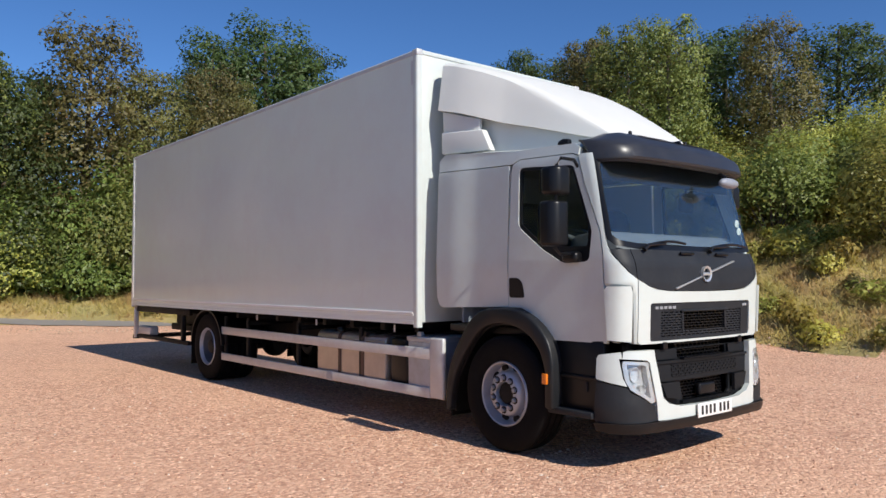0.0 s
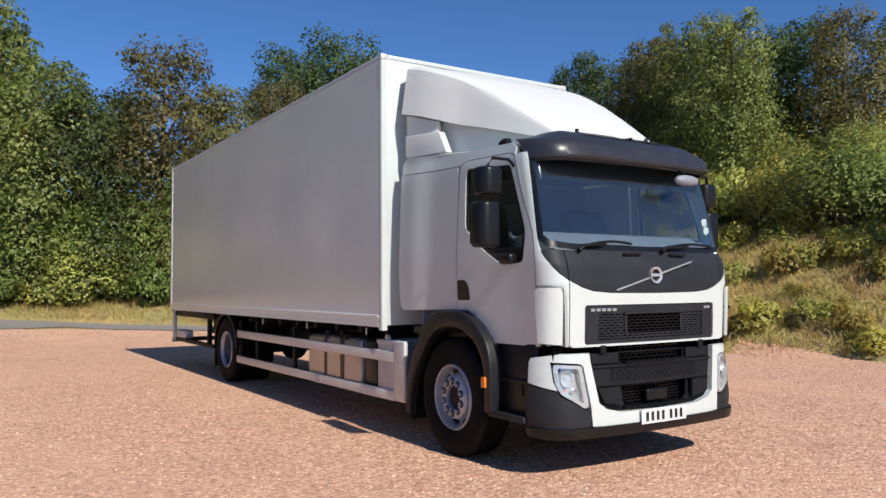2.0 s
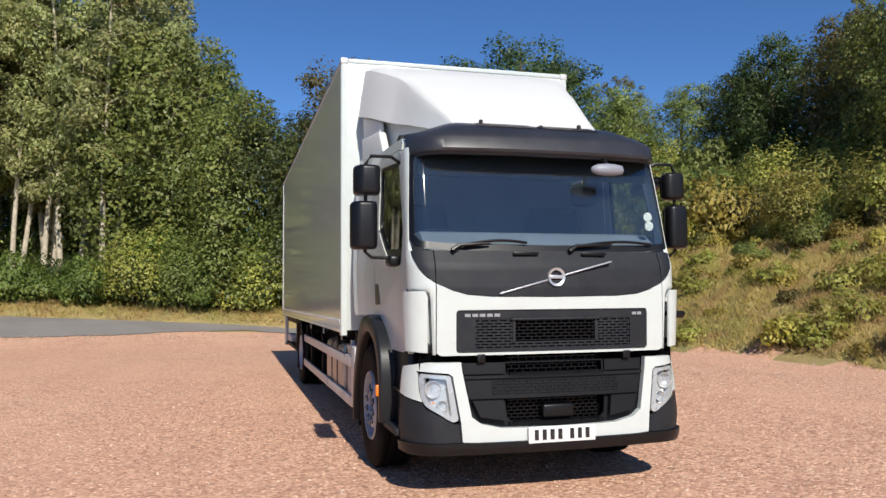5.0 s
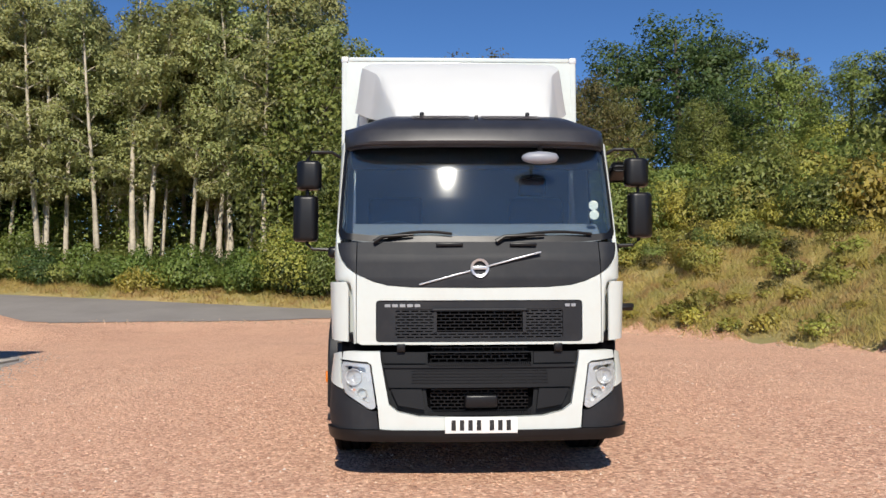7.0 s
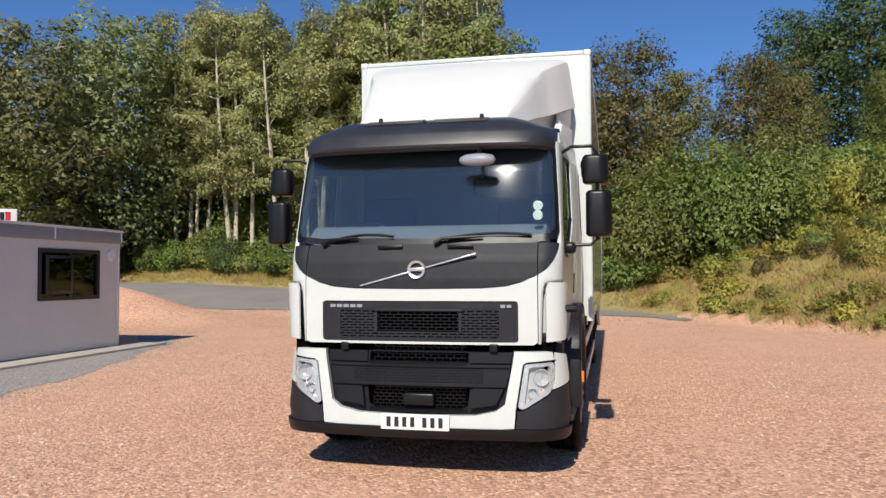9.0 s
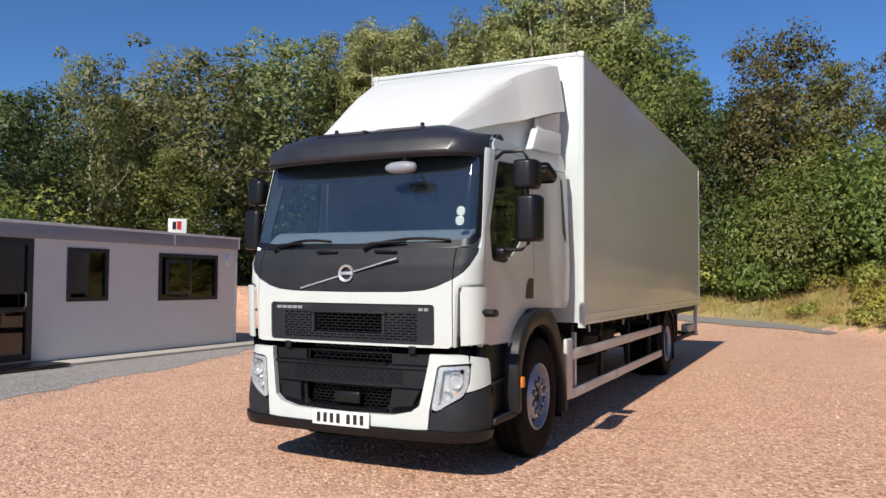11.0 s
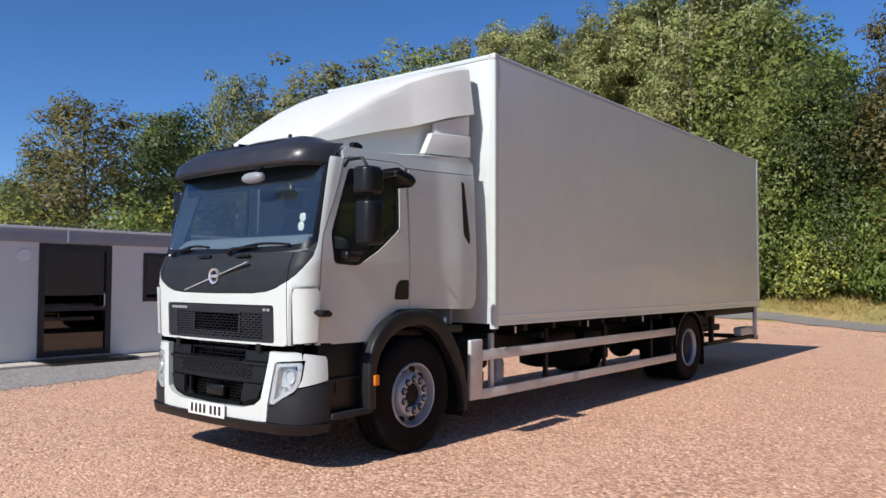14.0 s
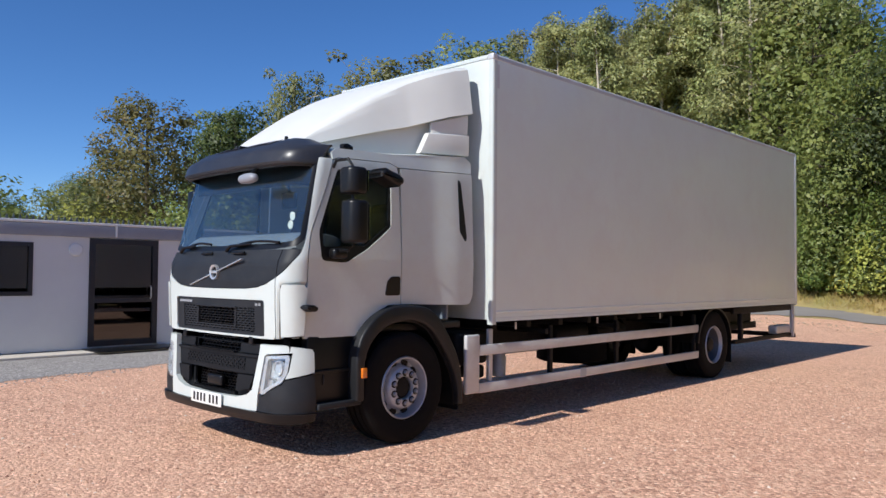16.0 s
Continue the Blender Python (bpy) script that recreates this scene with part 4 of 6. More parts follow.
cab = CabSkin(front=[(0.9, 0.06), (1.3, 0.045), (1.5, 0.042), (1.66, 0.06), (1.77, 0.112), (1.85, 0.134), (2.1, 0.197), (2.35, 0.263), (2.6, 0.335), (2.7, 0.366)],
              half=[(0.9, 1.06), (1.3, 1.07), (1.7, 1.082), (2.55, 1.05), (2.7, 1.025)],
              radius=[(0.9, 0.20), (1.4, 0.19), (1.8, 0.15), (2.7, 0.13)], crown=0.055)
bump_skin = Skin(front=[(0.3, 0.02), (0.36, 0.0), (0.55, 0.0), (0.96, 0.03)], half=[(0.3, 1.10), (0.5, 1.13), (0.8, 1.11), (0.96, 1.09)],
                 radius=[(0.3, 0.30), (1, 0.30)], crown=0.07)


def dense(points, step=0.06):
    out = []
    for p, q in zip(points, points[1:]):
        k = max(1, int(math.hypot(q[0] - p[0], q[1] - p[1]) / step))
        out += [(p[0] + (q[0] - p[0]) * j / k, p[1] + (q[1] - p[1]) * j / k) for j in range(k)]
    return out + [points[-1]]


def fr(skin, pts):
    """(x, z) places on the front to (u, z)."""
    return [(skin.fx(x, z), z) for x, z in dense(pts)]


def sd(skin, pts, s=1):
    """(y, z) places on a side to (u, z)."""
    return [(skin.sy(y, z, s), z) for y, z in dense(pts)]


def close(pts):
    return list(pts) + [pts[0]]


def front_panel(name, pts, holes, thick, mat, parent, skin=cab, lift=0.0, label="", step=0.05, smooth=35):
    pl = lambda u, z, d: skin.at(u, z, d - lift)
    return part(name, panel(fr(skin, close(pts))[:-1], [fr(skin, close(h))[:-1] for h in holes], pl, thick, step), mat, parent, label, smooth)


def side_panel(name, s, pts, holes, thick, mat, parent, skin=cab, lift=0.0, label="", step=0.07, smooth=35):
    pl = lambda u, z, d: skin.at(u, z, d - lift)
    return part(name, panel(sd(skin, close(pts), s)[:-1], [sd(skin, close(h), s)[:-1] for h in holes], pl, thick, step), mat, parent, label, smooth)


def mirrored(pts):
    """A left-right outline from its right half, given from the middle bottom round to the middle top."""
    return list(pts) + [(-x, z) for x, z in reversed(pts) if abs(x) > 1e-6]


# dark front panel, white fascia, corners and pillars
dark_edge = [(0, 1.432), (0.5, 1.437), (0.68, 1.452), (0.79, 1.482), (0.905, 1.535)]
front_panel("front_panel", mirrored(dark_edge + [(0.905, 1.772), (0, 1.772)]), [], 0.03, dark_plastic, T, label="dark grey plastic front panel", lift=0.004)
fascia = mirrored([(0, 1.012), (0.87, 1.012), (0.905, 1.03), (0.905, 1.53), (0.79, 1.476), (0.68, 1.446), (0.5, 1.431), (0, 1.426)])
front_panel("fascia", fascia, [rounded([(-0.765, 1.03), (0.765, 1.03), (0.765, 1.338), (-0.765, 1.338)], 0.03)], 0.03, white_paint, T, label="white fascia round the grille", lift=0.008)
for s in (1, -1):
    # dark corner of the front panel
    dc = [(0.912, 1.539), (0.975, 1.588), (1.024, 1.65), (1.053, 1.73), (1.059, 1.772), (0.912, 1.772)]
    front_panel("front_panel_corner", [(s * x, z) for x, z in (dc if s > 0 else dc[::-1])], [], 0.03, dark_plastic, T, lift=0.003)
    # white corner and windscreen pillar
    front_edge = [(cab.fx(x, z), z) for x, z in dense([(0.912, 1.02), (0.912, 1.532), (0.978, 1.578), (1.03, 1.645), (1.060, 1.73), (1.067, 1.8), (1.061, 1.95), (1.046, 2.2), (1.031, 2.45), (1.022, 2.575)])]
    seam = [(cab.sy(y, z), z) for y, z in dense([(0.54, 2.575), (0.545, 2.55), (0.475, 2.32), (0.315, 1.92), (0.285, 1.75), (0.27, 1.32), (0.26, 1.02)])]
    loop = front_edge + seam
    part("corner_panel", panel([(s * u, z) for u, z in (loop if s > 0 else loop[::-1])], [], lambda u, z, d: cab.at(u, z, d - 0.006 + 0.075 * float(smooth01(abs(u), 1.19, 1.30)) * (1 - float(smooth01(z, 1.40, 1.50)))), 0.03, 0.06), white_paint, T, "white cab corner and windscreen pillar")
    # swollen air flap at the lower corner
    flap = [(cab.fx(x, z), z) for x, z in dense([(0.962, 1.035), (0.964, 1.43), (0.98, 1.475)])] + [(cab.sy(y, z), z) for y, z in dense([(0.236, 1.475), (0.262, 1.44), (0.252, 1.05)])]
    flap_ob = part("air_flap", panel([(s * u, z) for u, z in (flap if s > 0 else flap[::-1])], [], lambda u, z, d: cab.at(u, z, d - 0.012 - 0.032 * float(smooth01(abs(u), 1.15, 1.7))), 0.014, 0.05), white_paint, T, "white air flap standing off the cab corner")
    for z in (1.06, 1.26, 1.44):
        part("flap_rib", box(s * 1.005, s * 1.076, 0.178, 0.198, z - 0.014, z + 0.014, 0.004), white_paint, flap_ob)

# windscreen
wscreen = mirrored([(0, 1.775), (0.8, 1.785), (1.02, 1.81), (1.053, 1.86), (1.040, 2.2), (1.024, 2.48), (1.008, 2.585), (0, 2.62)])
inner = mirrored([(0, 1.815), (0.8, 1.825), (0.995, 1.845), (1.034, 1.89), (1.022, 2.2), (1.006, 2.45), (0.982, 2.55), (0, 2.585)])
ws = front_panel("windscreen", wscreen, [], 0.006, glass_cab, T, label="tinted windscreen glass", lift=-0.006, smooth=180)
ws.visible_shadow = False
front_panel("windscreen_seal", mirrored([(0, 1.765), (0.8, 1.775), (1.03, 1.80), (1.062, 1.86), (1.048, 2.2), (1.033, 2.48), (1.012, 2.64), (0, 2.66)]), [inner], 0.006, black_plastic, T, label="black seal round the windscreen", lift=0.0)

# doors with their windows, sleeper sides
for s in (1, -1):
    door_pts = [(0.272, 1.02), (0.282, 1.32), (0.297, 1.75), (0.327, 1.92), (0.487, 2.32), (0.56, 2.555), (0.62, 2.585), (1.20, 2.60), (1.285, 2.565), (1.30, 2.5), (1.325, 1.5), (1.325, 1.285), (1.17, 1.285), (0.97, 1.18), (0.80, 1.02)]
    win = rounded([(0.425, 1.68), (0.69, 1.665), (0.94, 1.805), (1.2, 2.0), (1.205, 2.53), (0.60, 2.49), (0.40, 1.93)], [0.05, 0.05, 0.03, 0.05, 0.06, 0.04, 0.04])
    door = side_panel("door", s, door_pts, [win], 0.035, white_paint, T, lift=0.004, label="white cab door")
    side_panel("window_frame", s, win, [rounded([(0.45, 1.80), (0.90, 1.82), (1.17, 2.02), (1.175, 2.5), (0.615, 2.462), (0.44, 1.96)], 0.03)], 0.02, black_plastic, door, lift=-0.004, label="black window surround")
    wg = side_panel("window", s, win, [], 0.005, glass_dark, door, lift=-0.016, label="dark side window glass", smooth=180)
    hp = rounded([(1.13, 1.372), (1.312, 1.372), (1.312, 1.548), (1.20, 1.548), (1.15, 1.5)], 0.025)
    side_panel("door_handle", s, hp, [], 0.012, black_plastic, door, lift=0.010, label="black recessed door handle", step=0.03)
    slit = rounded([(2.085, 2.53), (2.125, 2.50), (2.20, 1.95), (2.185, 1.90), (2.10, 2.0)], 0.02)
    b = bmesh.new()
    cols = []
    for i in range(31):
        y = 1.333 + 0.967 * i / 30
        lo = 1.288 - 0.026 * i / 30 + 0.1 - math.sqrt(max(0.0, 0.01 - max(0.0, y - 2.2) ** 2))
        hi = 2.565 + 0.035 * i / 30
        cols.append([b.verts.new(cab.at(cab.sy(y, lo + (hi - lo) * j / 20, s), lo + (hi - lo) * j / 20, -0.004)) for j in range(21)])
    for c0, c1 in zip(cols, cols[1:]):
        for j in range(20):
            b.faces.new((c0[j], c0[j + 1], c1[j + 1], c1[j]))
    bmesh.ops.recalc_face_normals(b, faces=b.faces)
    bmesh.ops.solidify(b, geom=b.faces[:], thickness=0.03)
    sp = part("sleeper_side", b, white_paint, T, "white rear side of the cab")
    if s > 0:
        side_panel("slot", s, slit, [], 0.01, black_plastic, sp, lift=0.009, step=0.04, label="black side slot")
    # roof edge
    cant = [(0.555, 2.57), (0.62, 2.593), (1.20, 2.608), (1.30, 2.573), (2.30, 2.608), (2.31, 2.72), (2.22, 2.775), (1.65, 2.73), (1.25, 2.69), (0.60, 2.675), (0.545, 2.63)]
    side_panel("roof_edge", s, cant, [], 0.04, white_paint, T, lift=0.002)

# roof and back wall
b = bmesh.new()
secs = [(0.40, 2.66), (0.56, 2.70), (1.25, 2.73), (1.65, 2.77), (2.22, 2.80), (2.31, 2.76)]
rows_v = []
for y, z in secs:
    w = cab.val(cab.half, 2.68) - 0.02 + cab.flare(y, 2.7)
    rows_v.append([b.verts.new((w * q, y, z - 0.03 * abs(q) ** 6 - (0.03 if abs(q) == 1 else 0))) for q in (-1, -0.96, -0.85, -0.5, 0, 0.5, 0.85, 0.96, 1)])
for a, c in zip(rows_v, rows_v[1:]):
    for i in range(8):
        b.faces.new((a[i], a[i + 1], c[i + 1], c[i]))
part("cab_roof", b, white_paint, T, "white cab roof")
part("cab_back", box(-1.07, 1.07, 2.265, 2.295, 1.27, 2.72, 0.01), white_paint, T)
part("cab_floor", box(-1.02, 1.02, 0.16, 2.26, 1.03, 1.10, 0.01), black_plastic, T)

# cab inside: dashboard, wheel, seats, rear lining
inside = part("dashboard", prism(rounded([(0.20, 1.2), (0.80, 1.2), (0.80, 1.66), (0.72, 1.90), (0.40, 1.94), (0.25, 1.83)], 0.06), "x", -0.96, 0.96, 0.02), cab_trim, T, "grey dashboard")
part("steering_column", tube([(-0.67, 0.62, 1.66), (-0.67, 0.78, 1.85)], 0.045), black_plastic, inside)
b = bmesh.new()
ring = [Vector((0, math.cos(a) * 0.225, math.sin(a) * 0.225)) for a in np.linspace(0, 2 * math.pi, 33)]
tiltm = Matrix.Translation((-0.67, 0.78, 1.885)) @ Matrix.Rotation(radians(28), 4, "X")
tube([tiltm @ Vector((p.y, p.z, 0)) for p in ring], 0.017, 8, b)
for a in (0.3, 2.84, 4.71):
    tube([tiltm @ Vector((0, 0, -0.03)), tiltm @ Vector((0.22 * math.cos(a), 0.22 * math.sin(a), 0))], 0.016, 6, b)
part("steering_wheel", b, wheel_trim, T, "dark grey steering wheel").matrix_basis = Matrix.Identity(4)
for x in (-0.66, 0.66):
    seat = part("seat", box(x - 0.26, x + 0.26, 0.95, 1.45, 1.42, 1.58, 0.06, 3), seat_cloth, T, "dark cloth seat")
    part("backrest", prism(rounded([(1.40, 1.52), (1.56, 1.52), (1.68, 2.22), (1.58, 2.28), (1.50, 2.22)], 0.05), "x", x - 0.25, x + 0.25, 0.04, 3), seat_cloth, seat)
    part("seat_base", box(x - 0.2, x + 0.2, 1.02, 1.4, 1.1, 1.44, 0.02), black_plastic, seat)
part("rear_lining", box(-1.066, 1.066, 2.0, 2.03, 1.12, 2.6, 0.01), lining_trim, T, "grey rear lining of the cab")
part("headlining", box(-1.0, 1.0, 0.6, 2.2, 2.60, 2.63, 0.01), lining_trim, T, "grey cab headlining")
part("sunblind", box(-0.97, 0.97, 0.385, 0.405, 2.355, 2.56, 0.008), black_plastic, T, "dark sun blind behind the windscreen")
part("interior_mirror", box(0.355, 0.575, 0.50, 0.54, 2.165, 2.315, 0.03, 3), black_void, T, "black mirror behind the windscreen")
for z in (1.985, 2.06):
    part("tax_disc", lathe([(0, -0.002), (0.037, -0.002), (0.037, 0.002), (0, 0.002)], 0.90, cab.at(cab.fx(0.9, z), z, 0.02)[1], z, 20, "y"), paper, T, "pale round paper disc")
part("mirror_stem", tube([(0.46, 0.40, 2.52), (0.46, 0.50, 2.44), (0.46, 0.53, 2.30)], 0.014), black_void, T)
# wipers
for x0, x1 in ((-0.78, -0.2), (0.13, 0.86)):
    b = tube([(x0, cab.at(cab.fx(x0, 1.76), 1.76)[1] - 0.03, 1.77), (x0 + 0.06, cab.at(cab.fx(x0 + 0.06, 1.80), 1.80)[1] - 0.04, 1.81), ((x0 + x1) / 2, cab.at(cab.fx((x0 + x1) / 2, 1.82), 1.82)[1] - 0.035, 1.825)], [0.02, 0.014, 0.008])
    pts = [(x0 + 0.10 + (x1 - x0 - 0.1) * i / 6, cab.at(cab.fx(x0 + 0.1 + (x1 - x0 - 0.1) * i / 6, 1.83), 1.83)[1] - 0.02, 1.812 + 0.025 * math.sin(math.pi * i / 6) + 0.02 * i / 6) for i in range(7)]
    tube(pts, 0.012, 6, b)
    part("wiper", b, black_plastic, T, "black windscreen wiper")
for x in (-0.22, 0.33):
    part("washer_slot", box(x - 0.1, x + 0.1, 0.07, 0.09, 1.738, 1.762, 0.006), black_plastic, T)

# grille: a staggered lattice in a recessed frame
gr = front_panel("grille", rounded([(-0.762, 1.022), (0.762, 1.022), (0.762, 1.336), (-0.762, 1.336)], 0.03), [rounded([(-0.62, 1.05), (0.62, 1.05), (0.62, 1.272), (-0.62, 1.272)], 0.02)], 0.03, dark_plastic, T, label="dark grey lattice grille", lift=-0.004)
# near-black backing paints the dark gaps between the bars
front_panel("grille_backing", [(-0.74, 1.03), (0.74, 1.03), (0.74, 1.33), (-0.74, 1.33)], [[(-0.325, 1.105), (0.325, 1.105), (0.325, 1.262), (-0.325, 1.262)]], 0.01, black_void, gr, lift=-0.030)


def lattice(x0, x1, z0, z1, dx, dz, bar, yo, skin):
    b = bmesh.new()
    rows_n = int(round((z1 - z0) / dz))
    for i in range(rows_n + 1):
        z = z0 + (z1 - z0) * i / rows_n
        k = 12
        for j in range(k):
            xa, xb = x0 + (x1 - x0) * j / k, x0 + (x1 - x0) * (j + 1) / k
            ya = skin.at(skin.fx((xa + xb) / 2, z), z)[1] + yo
            box(xa, xb, ya, ya + 0.02, z - bar / 2, z + bar / 2, bm=b)
        if i < rows_n:
            off = dx / 2 if i % 2 else 0
            x = x0 + off
            while x < x1:
                ya = skin.at(skin.fx(x, z), z)[1] + yo
                prism([(x - bar * 0.6, z), (x + bar * 0.6, z), (x + bar * 0.6, z + dz), (x - bar * 0.6, z + dz)], "y", ya, ya + 0.02, bm=b)
                x += dx
    return b


for x0, x1, z0, z1 in ((-0.615, -0.34, 1.055, 1.268), (0.34, 0.615, 1.055, 1.268), (-0.34, 0.34, 1.055, 1.098)):
    part("lattice", lattice(x0, x1, z0, z1, 0.068, 0.0213, 0.0115, 0.010, cab), dark_plastic, gr)
part("intake_lattice", lattice(-0.318, 0.318, 1.115, 1.257, 0.066, 0.0237, 0.006, 0.016, cab), black_plastic, gr)
# black sheet for the shade of the hollow intake
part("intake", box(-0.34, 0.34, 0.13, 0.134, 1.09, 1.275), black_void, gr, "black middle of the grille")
b = prism([(-0.36, 1.262), (0.36, 1.262), (0.34, 1.276), (-0.34, 1.276)], "y", 0.040, 0.065, 0.003)
for s in (1, -1):
    prism([(s * 0.318, 1.105), (s * 0.34, 1.10), (s * 0.34, 1.27), (s * 0.318, 1.262)], "y", 0.058, 0.12, bm=b)
part("intake_rim", b, dark_plastic, gr)
# maker's marks as plain shapes
for i in range(5):
    x = -0.70 + i * 0.055
    y = cab.at(cab.fx(x, 1.30), 1.30)[1]
    part("mark", box(x, x + 0.042, y - 0.004, y, 1.288, 1.310, 0.0), mark_grey, gr, "small silver mark")
for i in range(2):
    x = 0.635 + i * 0.045
    y = cab.at(cab.fx(x, 1.30), 1.30)[1]
    part("mark", box(x, x + 0.034, y - 0.004, y, 1.288, 1.310, 0.0), mark_grey, gr, "small silver mark")
em = part("emblem", lathe([(0.056, -0.012), (0.068, -0.016), (0.068, 0.01), (0.050, 0.01), (0.050, -0.010), (0.056, -0.012)], 0.0, 0.038, 1.575, 36, "y"), chrome, T, "round chrome emblem on a slanting bar")
ang = math.atan2(0.24, 0.905)
for t0, t1 in ((-0.46, -0.07), (0.07, 0.47)):
    d = Vector((math.cos(ang), 0, math.sin(ang)))
    n_ = Vector((-d.z, 0, d.x))
    pts = [Vector((0, 0, 1.571)) + d * t0 - n_ * 0.0055, Vector((0, 0, 1.571)) + d * t1 - n_ * 0.0055, Vector((0, 0, 1.571)) + d * t1 + n_ * 0.0055, Vector((0, 0, 1.571)) + d * t0 + n_ * 0.0055]
    part("slant_bar", prism([(p.x, p.z) for p in pts], "y", 0.030, 0.055, 0.002), chrome, em)
part("emblem_band", box(-0.056, 0.056, 0.026, 0.04, 1.562, 1.588, 0.004), chrome, em)

# sun visor over the windscreen
b = bmesh.new()
nx = 56
prof = [(0.03, 2.508), (-0.010, 2.514), (-0.018, 2.535), (0.012, 2.622), (0.032, 2.645), (0.11, 2.700), (0.22, 2.742), (0.31, 2.75)]
outer_rows, inner_rows = [], []
for i in range(nx + 1):
    q = -1 + 2 * i / nx
    x = 1.035 * math.copysign(abs(q) ** 0.85, q)
    back = 0.125 + 0.09 * q * q + 0.25 * abs(q) ** 14
    sag = 0.10 * float(smooth01(abs(x), 0.62, 1.03)) - 0.05
    def row(k):
        out = []
        for j, (py, pz) in enumerate(prof):
            g = max(0.0, (py - 0.032) / (0.31 - 0.032)) if j > 3 else 0.0
            y = back + py + (0.56 - back - 0.31) * g
            lift = max(0.0, (pz - 2.62) / 0.13)
            out.append(b.verts.new((x * (1 - k * 0.012), y + k * 0.02, pz - sag * lift - k * 0.014)))
        return out
    outer_rows.append(row(0))
    inner_rows.append(row(1))
for rs in (outer_rows, inner_rows):
    for a, c in zip(rs, rs[1:]):
        for j in range(len(prof) - 1):
            b.faces.new((a[j], a[j + 1], c[j + 1], c[j]))
for o_, i_ in ((outer_rows[0], inner_rows[0]), (outer_rows[-1], inner_rows[-1])):
    for j in range(len(prof) - 1):
        b.faces.new((o_[j], o_[j + 1], i_[j + 1], i_[j]))
for j in (0, len(prof) - 1):
    for i in range(nx):
        b.faces.new((outer_rows[i][j], outer_rows[i + 1][j], inner_rows[i + 1][j], inner_rows[i][j]))
visor = part("sun_visor", b, smoke_plastic, T, "dark smoked sun visor over the windscreen", 38)
for x0, x1 in ((-0.50, -0.05), (0.05, 0.50)):
    b = bmesh.new()
    cols = []
    for i in range(13):
        x = x0 + (x1 - x0) * i / 12
        q = math.copysign((abs(x) / 1.035) ** (1 / 0.85), x)
        back = 0.125 + 0.09 * q * q
        cols.append([b.verts.new((x, back + 0.11 + 0.11 * g + (0.25 - back) * (0.28 + 0.396 * g), 2.737 + 0.058 * g)) for g in (0.0, 0.5, 1.0)])
    for a, c in zip(cols, cols[1:]):
        for j in (0, 1):
            b.faces.new((a[j], a[j + 1], c[j + 1], c[j]))
    bmesh.ops.solidify(b, geom=b.faces[:], thickness=0.012)
    part("visor_panel", b, smoke_brown, visor, "brown see-through smoked panel")
part("visor_joint", box(-0.012, 0.012, 0.27, 0.45, 2.72, 2.765, 0.004), black_plastic, visor)
for x in (-0.42, 0.43):
    part("washer_nozzle", lathe([(0, 0.05), (0.016, 0.045), (0.02, 0)], x, 0.50, 2.79, 12, "z"), black_plastic, T)
for s in (1, -1):
    part("roof_lamp", prism(rounded([(0.68, 2.675), (0.80, 2.68), (0.80, 2.712), (0.74, 2.735), (0.68, 2.722)], 0.012), "x", s * 0.985, s * 1.04, 0.012), black_plastic, T, "small black roof edge lamp")

# roof air deflector: a smooth shell that rises to the box, with cheeks
D_SEC = [(0.46, 2.74, 0.60, 2.70, 0.64), (0.70, 2.93, 0.63, 2.78, 0.68), (1.0, 3.13, 0.70, 2.865, 0.755), (1.3, 3.32, 0.765, 2.95, 0.825), (1.58, 3.475, 0.82, 3.02, 0.89), (1.66, 3.515, 0.845, 3.045, 0.92), (1.85, 3.60, 0.92, 3.11, 0.995), (2.05, 3.675, 0.98, 3.175, 1.055), (2.17, 3.715, 1.0, 3.205, 1.08), (2.34, 3.757, 1.02, 3.245, 1.10)]
b = bmesh.new()
rows_v = []
for y, zt, xr, zb, xs in D_SEC:
    half = []
    for q in (0.0, 0.25, 0.5, 0.72, 0.86):
        half.append((xr * q, zt + 0.02 * (1 - q * q)))
    drop_z, out_x = zt - zb, xs - xr
    half += [(xr * 0.95, zt - 0.004), (xr + 0.10 * out_x, zt - 0.04 * min(1, drop_z / 0.2)), (xr + 0.28 * out_x, zt - 0.22 * drop_z), (xr + 0.50 * out_x, zt - 0.48 * drop_z), (xr + 0.76 * out_x, zt - 0.76 * drop_z), (xs, zb)]
    full = [(-x, z) for x, z in half[:0:-1]] + half
    rows_v.append([b.verts.new((x, y, z)) for x, z in full])
for a, c in zip(rows_v, rows_v[1:]):
    for i in range(len(a) - 1):
        b.faces.new((a[i], a[i + 1], c[i + 1], c[i]))
bmesh.ops.recalc_face_normals(b, faces=b.faces)
bmesh.ops.solidify(b, geom=b.faces[:], thickness=0.016)
dfl = part("roof_deflector", b, white_frp, T, "white moulded roof air deflector", 32)
